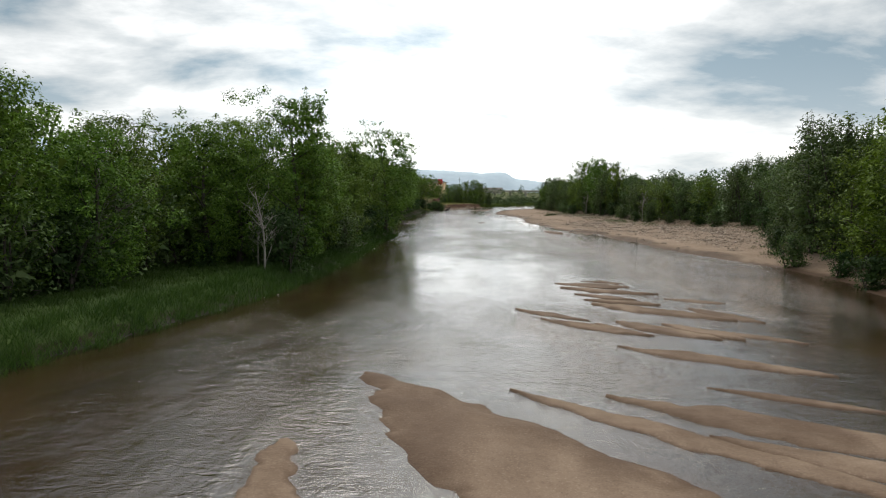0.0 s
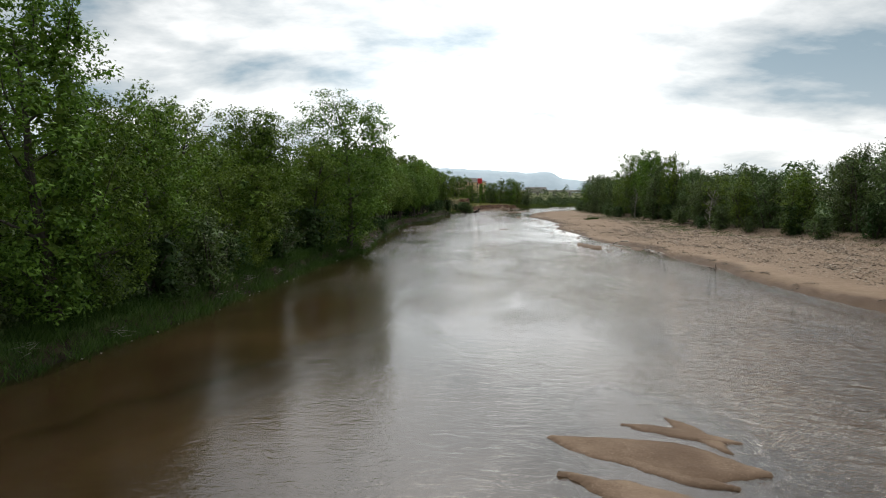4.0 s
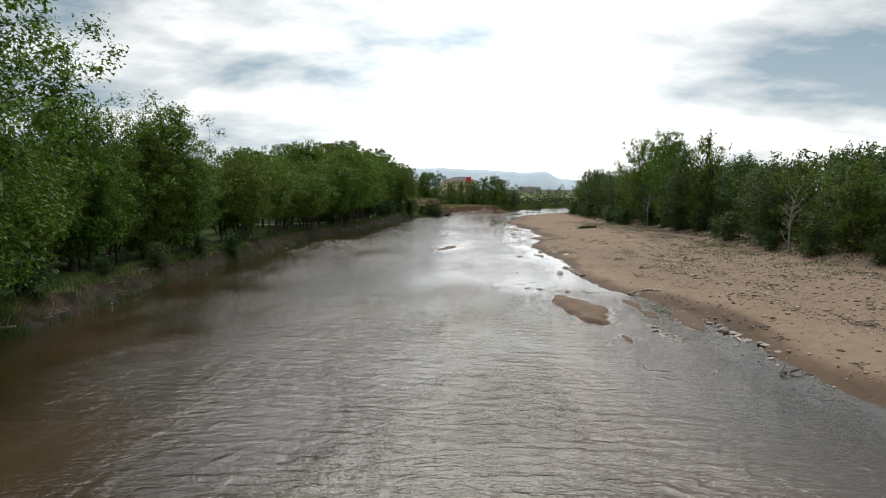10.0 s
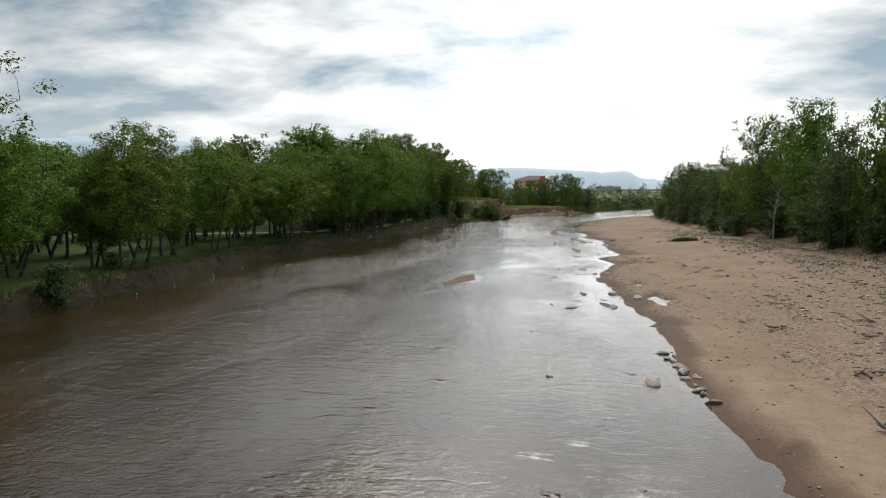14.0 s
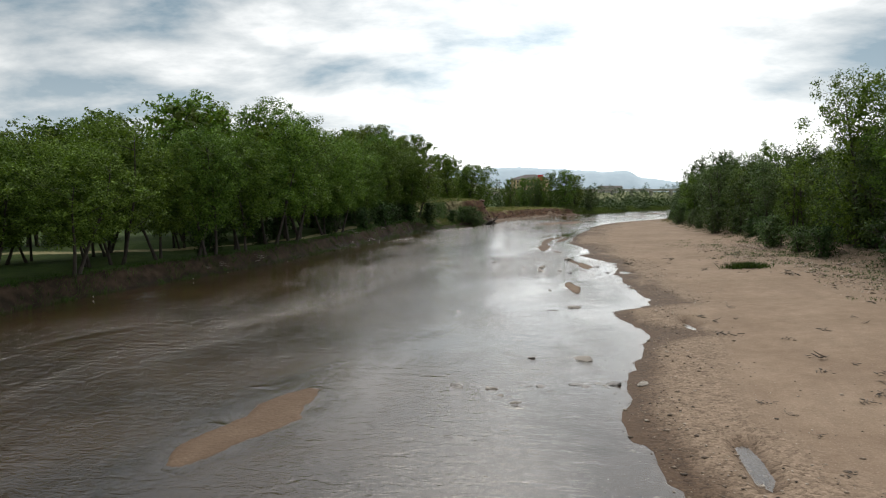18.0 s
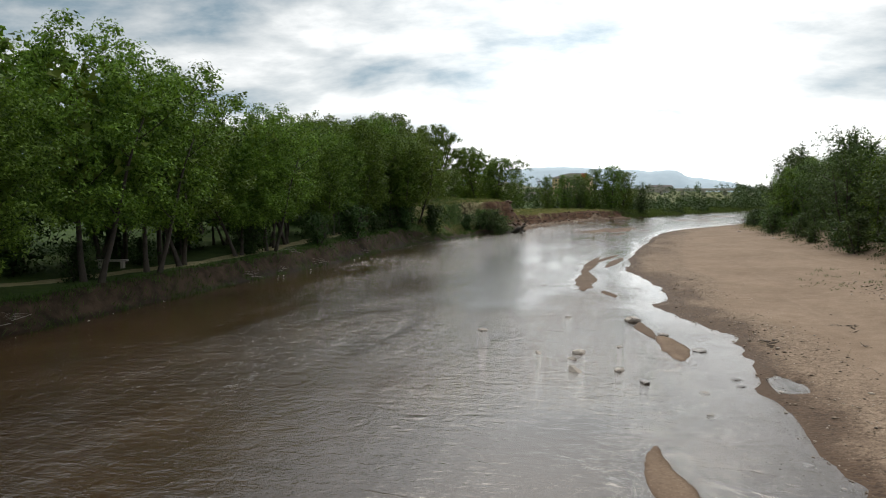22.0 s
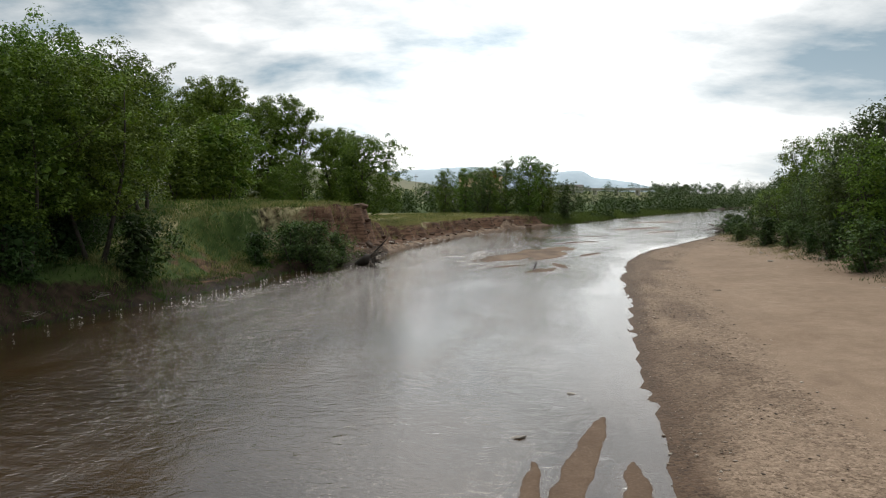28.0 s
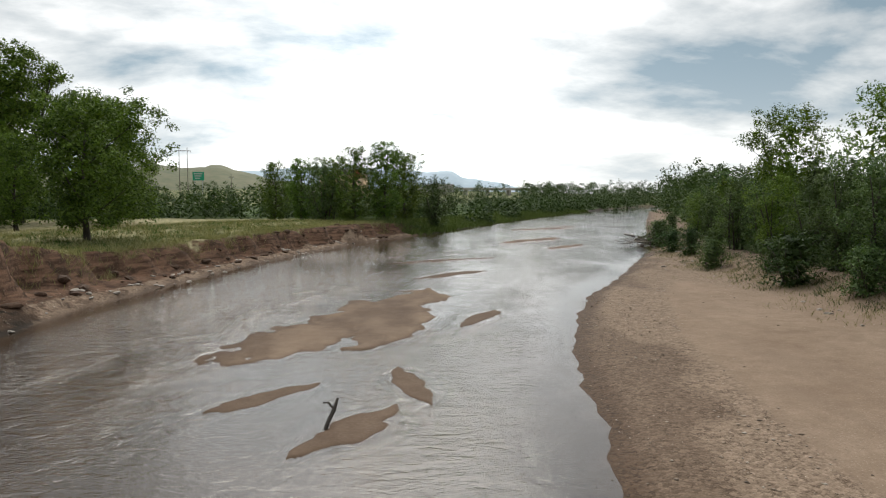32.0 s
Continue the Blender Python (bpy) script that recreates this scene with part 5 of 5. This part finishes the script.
def make_log(seed, length, radius, label, name="log"):
    rnd = random.Random(seed)
    root = thing(name, label, "log", "stranded logs")
    bm = bmesh.new()
    pts = limb(rnd, (-length / 2, 0, radius * 0.7), (1, 0, 0.02), length, 0.07, 0, 7)
    tube(bm, pts, [radius * (1 - 0.07 * k + rnd.uniform(-0.08, 0.08)) for k in range(7)], 9)
    part("stem", bm, DRIFTWOOD, root)
    for k in (2, 4, 5):
        bm = bmesh.new()
        tube(bm, limb(rnd, pts[k], (rnd.uniform(-0.4, 0.6), rnd.uniform(-1, 1), 0.9), length * rnd.uniform(0.12, 0.3), 0.2, 0.05, 4), [radius * 0.4, radius * 0.3, radius * 0.2, radius * 0.08], 5)
        part("branch_stub", bm, DRIFTWOOD, root)
    return root


LOGS = [make_log(1, 3.2, 0.14, "weathered dark log stranded on the gravel"), make_log(2, 1.8, 0.1, "short broken log on the sand")]
for k, x, y, s, turn in [(0, 38.5, 141.5, 0.9, 20), (1, -5.4, 98.2, 1.0, 30)]:
    stand(LOGS[k], x, y, s, turn, 0.0)

# a dead branch stuck upright in the sand under the water
stick = thing("stuck_branch", "black broken branch stuck in the river bed", "branch")
bm = bmesh.new()
tube(bm, [Vector(p) for p in ((-0.35, -0.9, -0.3), (-0.2, -0.45, 0.12), (0, 0, 0.5), (0.12, 0.2, 0.85))], [0.07, 0.08, 0.08, 0.05], 7)
part("stem", bm, BARK, stick)
bm = bmesh.new()
tube(bm, [Vector(p) for p in ((0, 0, 0.5), (-0.2, 0.1, 0.72), (-0.4, 0.15, 0.7))], [0.05, 0.04, 0.03], 6)
part("snag", bm, BARK, stick)
stick.matrix_basis = pose(15.9, 254.4, 0, 0, 0, 0) @ Matrix.Diagonal((0.65, 0.65, 0.65, 1))

# pale dead branches hanging over the left bank
HANG = make_pile(12, 5, 1.5, 0.022, 0.35, "pale dead branches hanging from the cut bank", "dead_branches", 0.7, BARK_DEAD)
for _ in range(26):
    y = PLACE.uniform(40, 238)
    stand(HANG, float(left_edge(y)) - PLACE.uniform(0.0, 1.0), y, PLACE.uniform(0.35, 0.65), sink=-0.1)


def foam_flecks():
    """Small pale flecks of foam caught along the edge of the current."""
    n = 170
    y = np.concatenate([SCATTER.uniform(226, 262, 100) , SCATTER.uniform(28, 226, 70)])
    x = left_edge(y) + 0.25 + np.abs(SCATTER.normal(0, 0.25, n)) + 0.7 * (fbm(y * 0.35, y * 0, 3) - 0.5)
    s = SCATTER.uniform(0.012, 0.045, n)
    ring = [(math.cos(k * 1.047), math.sin(k * 1.047)) for k in range(6)]
    v = [(x[k] + c * s[k] * (1 + 0.5 * math.sin(3 * k + 5 * c)), y[k] + q * s[k] * 1.6, 0.012) for k in range(n) for c, q in ring]
    v += [(x[k], y[k], 0.012 + s[k] * 0.4) for k in range(n)]
    faces = [(k * 6 + j, k * 6 + (j + 1) % 6, n * 6 + k) for k in range(n) for j in range(6)]
    me = bpy.data.meshes.new("foam")
    fill_mesh(me, np.array(v), np.array(faces))
    me.materials.append(FOAM)
    tagged(new("foam", me), "pale foam flecks along the water's edge", "foam", kind="stuff")


def blades(name, x, y, high, mat, label, wide=0.05, lean=0.45):
    """Upright grass blades, one thin triangle each."""
    n = len(x)
    z = terrain(x, y)
    h = high * SCATTER.uniform(0.5, 1.25, n)
    ang = SCATTER.uniform(0, 6.28, n)
    dx, dy = np.cos(ang) * wide, np.sin(ang) * wide
    tip = SCATTER.normal(0, lean, (2, n)) * h
    v = np.stack([np.stack([x - dx, y - dy, z - 0.05], -1), np.stack([x + dx, y + dy, z - 0.05], -1), np.stack([x + tip[0], y + tip[1], z + h], -1)], 1).reshape(-1, 3)
    me = bpy.data.meshes.new(name)
    fill_mesh(me, v, np.arange(3 * n).reshape(-1, 3))
    me.materials.append(mat)
    return tagged(new(name, me), label, "grass", kind="stuff")


def tufts(x, y, per, spread):
    """Each place becomes a tuft of several blades."""
    return np.repeat(x, per) + SCATTER.normal(0, spread, len(x) * per), np.repeat(y, per) + SCATTER.normal(0, spread, len(y) * per)


y = np.concatenate([SCATTER.uniform(6, 100, 2500), SCATTER.uniform(100, 262, 1500)])
x = left_edge(y) - SCATTER.uniform(-0.3, 2.4, len(y))
blades("bank_grass", *tufts(x, y, 16, 0.2), np.where(np.repeat(y, 16) > 100, 0.28, 0.5), GRASS, "tall green grass hanging over the water", 0.016, 0.7)
y = SCATTER.uniform(8, 60, 2400)
x = left_edge(y) - SCATTER.uniform(1.5, 11, len(y))
blades("meadow_grass", *tufts(x, y, 15, 0.25), 0.3, GRASS, "lush green grass below the trees", 0.018, 0.6)
y = np.concatenate([SCATTER.uniform(100, 136, 120), SCATTER.uniform(262, 330, 800), SCATTER.uniform(236, 262, 700)])
x = left_edge(y) - SCATTER.uniform(0.5, 2.8, len(y)) * np.where((y > 236) & (y < 262), 3.2, 1.0) - np.where(y > 262, 2.2, 0.0)
blades("dry_bank_grass", *tufts(x, y, 14, 0.16), 0.38, GRASS_DRY, "straw-coloured dry grass on the bank edge", 0.012, 0.6)
y = SCATTER.uniform(250, 350, 4200)
x = left_edge(y) - SCATTER.uniform(2.6, 26, len(y))
blades("dry_meadow_grass", *tufts(x, y, 12, 0.3), 0.36, GRASS_DRY, "tall straw-coloured meadow grass", 0.018, 0.6)
y = np.concatenate([SCATTER.uniform(234, 266, 2200), SCATTER.uniform(250, 350, 2600)])
x = left_edge(y) - SCATTER.uniform(1.2, 20, len(y)) - np.where(y > 252, 2.6, 0.0)
blades("green_meadow_grass", *tufts(x, y, 12, 0.3), 0.32, GRASS, "green meadow grass on the bank", 0.017, 0.6)
y = SCATTER.uniform(60, 330, 1500)
x = right_wood(y) + SCATTER.normal(1.2, 1.1, len(y))
blades("toe_grass", *tufts(x, y, 16, 0.26), 0.22, SAGE, "grey-green weeds at the foot of the willows", 0.024, 0.9)
y = SCATTER.uniform(330, 470, 5200)
x = left_edge(y) - 0.3 - 11 * SCATTER.random(len(y)) ** 1.5
blades("reed_grass", *tufts(x, y, 9, 0.35), 0.75, REED, "bright green reedy grass inside the bend", 0.04)
y = SCATTER.uniform(258, 330, 1000)
x = right_wood(y) + SCATTER.normal(0.6, 1.3, len(y))
blades("slope_grass", *tufts(x, y, 8, 0.2), 0.24, GRASS_DRY, "half-dry grass on the slope above the sand", 0.013, 0.8)
y = SCATTER.uniform(108, 205, 1500)
x = np.maximum(right_edge(y) + 5, right_wood(y) - np.abs(SCATTER.normal(0, 3.2, len(y))))
keep = fbm(x * 0.4 + 21, y * 0.25, 3) > 0.5
blades("gravel_weeds", *tufts(x[keep], y[keep], 10, 0.22), 0.13, SAGE, "low grey-green weeds scattered over the gravel", 0.03, 1.1)
weed = thing("weed_patch", "low green weed patch on bare sand", "weeds")
wx, wy = SCATTER.normal(0, 0.55, 900), SCATTER.normal(0, 0.45, 900)
ob = blades("leaves", wx + 28.6, wy + 178.0, 0.35, GRASS, "", 0.05, 0.8)
for key in ("label", "category", "kind"):
    if key in ob:
        del ob[key]
ob.parent = weed

m_pebble, nt = material("pebble")
isl = nd(nt, "ShaderNodeNewGeometry").outputs["Random Per Island"]
finish(nt, nd(nt, "ShaderNodeBsdfPrincipled", {"Base Color": ramp(nt, isl, [(0.0, (0.05, 0.036, 0.027)), (0.22, (0.17, 0.125, 0.09)), (0.7, (0.31, 0.24, 0.18)), (1.0, (0.52, 0.45, 0.38))]), "Roughness": 0.85}), noise_tex(nt, where(nt), 30.0), 0.3, 0.01)
PEBBLE = m_pebble
stones_stuff()
FOAM = simple("foam", (0.55, 0.52, 0.46), (0.75, 0.73, 0.68), 8.0, 0.8, 60, 0.3)
foam_flecks()


# ---- built things far off ----
def box(bm, x0, y0, z0, x1, y1, z1):
    v = [bm.verts.new(p) for p in ((x0, y0, z0), (x1, y0, z0), (x1, y1, z0), (x0, y1, z0), (x0, y0, z1), (x1, y0, z1), (x1, y1, z1), (x0, y1, z1))]
    for f in ((3, 2, 1, 0), (4, 5, 6, 7), (0, 1, 5, 4), (1, 2, 6, 5), (2, 3, 7, 6), (3, 0, 4, 7)):
        bm.faces.new([v[k] for k in f])


def boxed(name, mat, parent, *sizes, label=""):
    bm = bmesh.new()
    for s in sizes:
        box(bm, *s)
    return part(name, bm, mat, parent, label)


def hotel():
    """A four-storey hotel in ochre stucco with a dark hipped roof and a red sign."""
    root = thing("hotel", "ochre stucco hotel with a dark hipped roof", "building")
    W, D, H = 24, 14, 11.5
    boxed("wall", STUCCO, root, (-W / 2, -D / 2, -3, W / 2, D / 2, H), (-W / 2 - 1.2, -D / 2 - 1.2, -3, -W / 2 + 7, -D / 2 + 6, H), (W / 2 - 7, -D / 2 - 1.2, -3, W / 2 + 1.2, -D / 2 + 6, H))
    bm = bmesh.new()
    low = [bm.verts.new(p) for p in ((-W / 2 - 2, -D / 2 - 2, H), (W / 2 + 2, -D / 2 - 2, H), (W / 2 + 2, D / 2 + 2, H), (-W / 2 - 2, D / 2 + 2, H))]
    ridge = [bm.verts.new((-W / 2 + 8, 0, H + 3.6)), bm.verts.new((W / 2 - 8, 0, H + 3.6))]
    for f in ((low[0], low[1], ridge[1], ridge[0]), (low[1], low[2], ridge[1]), (low[2], low[3], ridge[0], ridge[1]), (low[3], low[0], ridge[0]), low[::-1]):
        bm.faces.new(f)
    part("roof", bm, ROOF, root)
    boxed("sign", RED, root, (W / 2 - 4, -D / 2 - 1.8, H - 1.5, W / 2, -D / 2 - 1.3, H + 3.0), label="bright red sign board")
    boxed("sign_frame", STEEL, root, (W / 2 - 3.6, -D / 2 - 1.3, H - 0.5, W / 2 - 3.3, -D / 2 - 1.0, H + 3.8), (W / 2 - 0.8, -D / 2 - 1.3, H - 0.5, W / 2 - 0.5, -D / 2 - 1.0, H + 3.8))
    boxed("cornice", CONCRETE, root, (-W / 2 - 1.5, -D / 2 - 1.5, H - 0.6, W / 2 + 1.5, -D / 2 - 1.25, H - 0.1))
    for st in range(4):
        for k in range(9):
            x = -W / 2 + 1.7 + k * (W - 3.4) / 8
            y = -D / 2 - (1.22 if k in (0, 1, 7, 8) else 0.02)
            z = 0.7 + st * 2.75
            win = boxed("window", PANE, root, (x - 0.6, y - 0.06, z, x + 0.6, y, z + 1.5))
            boxed("frame", CONCRETE, win, (x - 0.75, y - 0.1, z - 0.15, x + 0.75, y - 0.01, z), (x - 0.75, y - 0.1, z + 1.5, x + 0.75, y - 0.01, z + 1.65))
    root.matrix_basis = pose(-9, 652, 6.7, 0, 0, -14)


def power_pole(x, y, high, turn=0, two=True):
    root = thing("power_pole", "wooden H-frame power pole with a cross arm" if two else "tall single wooden utility pole", "power pole", "power line")
    for px in ((-2.2, 2.2) if two else (0,)):
        bm = bmesh.new()
        tube(bm, [Vector((px, 0, -1)), Vector((px, 0, high / 2)), Vector((px, 0, high))], [0.24, 0.2, 0.15], 8)
        part("post", bm, POLE, root)
    boxed("cross_arm", POLE, root, (-4.2 if two else -1.4, -0.14, high - 1.9, 4.2 if two else 1.4, 0.14, high - 1.55))
    for px in ((-4, 0, 4) if two else (-1.2, 1.2)):
        boxed("insulator", STEEL, root, (px - 0.1, -0.1, high - 2.7, px + 0.1, 0.1, high - 1.9))
    root.matrix_basis = pose(x, y, ground_at(x, y), 0, 0, turn)


def road_sign():
    root = thing("road_sign", "large green highway sign on two posts", "road sign")
    boxed("board", GREEN_SIGN, root, (-2.4, -0.1, 2.6, 2.4, 0.1, 6.4))
    boxed("border", GREY_PAINT, root, (-2.4, -0.12, 6.28, 2.4, -0.1, 6.36), (-2.4, -0.12, 2.64, 2.4, -0.1, 2.72))
    for k in range(3):
        boxed("lettering", GREY_PAINT, root, (-1.9 + 0.3 * k, -0.13, 5.3 - k * 0.95, 1.7 - 0.5 * k, -0.1, 5.75 - k * 0.95))
    for px in (-1.6, 1.6):
        boxed("post", STEEL, root, (px - 0.12, 0.1, -10, px + 0.12, 0.3, 6.2))
    root.matrix_basis = pose(-66, 545, 9.6, 0, 0, 12)


def road_bridge():
    """The highway crossing on short piers beyond the fields."""
    root = thing("road_bridge", "long pale concrete road bridge on short piers", "bridge")
    boxed("deck", CONCRETE, root, (-60, -5, 8.4, 60, 5, 9.4))
    boxed("parapet", CONCRETE, root, (-60, -5.3, 9.4, 60, -5.0, 10.4), (-60, 5.0, 9.4, 60, 5.3, 10.4))
    for k in range(7):
        boxed("pier", CONCRETE, root, (-52 + k * 17, -4, -4, -50.6 + k * 17, 4, 8.4))
    root.matrix_basis = pose(92, 760, 1.5, 0, 0, 6)


def low_building(x, y, w, d, h, label):
    root = thing("building", label, "building", "distant buildings")
    boxed("wall", GREY_PAINT, root, (-w / 2, -d / 2, -2, w / 2, d / 2, h))
    bm = bmesh.new()
    a = [bm.verts.new(p) for p in ((-w / 2 - 0.6, -d / 2 - 0.6, h), (w / 2 + 0.6, -d / 2 - 0.6, h), (w / 2 + 0.6, d / 2 + 0.6, h), (-w / 2 - 0.6, d / 2 + 0.6, h), (-w / 2 - 0.6, 0, h + d * 0.22), (w / 2 + 0.6, 0, h + d * 0.22))]
    for f in ((0, 1, 5, 4), (2, 3, 4, 5), (1, 2, 5), (3, 0, 4), (3, 2, 1, 0)):
        bm.faces.new([a[k] for k in f])
    part("roof", bm, ROOF, root)
    for k in range(3):
        xk = -w / 2 + w * (k + 0.5) / 3
        boxed("window", PANE, root, (xk - 0.7, -d / 2 - 0.05, 1.1, xk + 0.7, -d / 2 + 0.02, 2.4))
    root.matrix_basis = pose(x, y, ground_at(x, y), 0, 0, 8)


hotel()
for x, y, h, two in [(-100, 640, 30, True), (-60, 700, 17, False), (-42, 720, 16, False), (-20, 740, 15, False), (-78, 660, 15, False), (20, 800, 18, False), (-24, 560, 14, False)]:
    power_pole(x, y, h, 10, two)
road_sign()
road_bridge()
low_building(-30, 600, 18, 10, 4, "low pale building with a dark roof among trees")
low_building(60, 820, 22, 10, 4.5, "low pale farm building with a dark roof")

# a bench by the park path
bench = thing("park_bench", "pale concrete park bench beside the path", "bench")
boxed("seat", CONCRETE, bench, (-0.9, -0.22, 0.4, 0.9, 0.22, 0.5))
boxed("leg", CONCRETE, bench, (-0.7, -0.18, -0.1, -0.55, 0.18, 0.4))
boxed("leg", CONCRETE, bench, (0.55, -0.18, -0.1, 0.7, 0.18, 0.4))
bench.matrix_basis = pose(-12.6, 191.6, ground_at(-12.6, 191.6), 0, 0, 20)


# ---- hills and the mesa on the skyline ----
def ridge(name, radius, a0, a1, height, depth, mat, label, foot=-20):
    """A long ridge seen from the river; height: metres by bearing in degrees, to the right of north."""
    n, rows = 260, 9
    ang = np.radians(np.linspace(a0, a1, n))
    k = np.linspace(-1, 1, rows)
    gx, gy, gz = [], [], []
    for t in k:
        r = radius + depth * t
        hx, hy = 15 + r * np.sin(ang), 150 + r * np.cos(ang)
        rough = fbm(hx * 0.004, hy * 0.004, 5) - 0.5
        lift = np.maximum(0, 1 - abs(t) ** 1.5)
        gx.append(hx), gy.append(hy), gz.append(foot + (height(np.degrees(ang)) - foot) * lift * (1 + 0.35 * rough * (1 - lift) ) + rough * 0.1 * height(np.degrees(ang)))
    idx = np.arange(n * rows).reshape(rows, n)
    me = bpy.data.meshes.new(name)
    fill_mesh(me, np.stack([np.array(gx), np.array(gy), np.array(gz)], -1).reshape(-1, 3), np.stack([idx[:-1, :-1], idx[:-1, 1:], idx[1:, 1:], idx[1:, :-1]], -1).reshape(-1, 4))
    me.polygons.foreach_set("use_smooth", np.ones(len(me.polygons), bool))
    me.materials.append(mat)
    return tagged(new(name, me), label, "mountain", kind="structure")


mesa = table([(-60, 150), (-45, 290), (-36, 340), (-30, 300), (-24, 190), (-16, 130), (-11, 150), (-6, 172), (-1, 168), (3, 150), (5.2, 152), (6.0, 118), (9, 88), (12, 30), (16, 8), (30, 20)])
# the range looks hazy only by its pale blue colour
ridge("backdrop_mountain", 4100, -62, 30, lambda a: mesa(a) * (1 + 0.06 * (fbm(a * 1.6, a * 0, 4) - 0.5)), 350, HAZED_MOUNTAIN, "hazy blue mountain range with a flat mesa")
hills = table([(-60, 40), (-30, 46), (-21, 42), (-17, 58), (-15, 50), (-13, 56), (-10, 40), (-6, 22), (-2, 10), (10, 8), (20, 12), (40, 20)])
ridge("backdrop_hills", 1250, -62, 40, lambda a: hills(a) * (1 + 0.25 * (fbm(a * 0.8, a * 0 + 5, 4) - 0.5)), 260, HILL, "scrubby olive-brown hills beyond the valley")
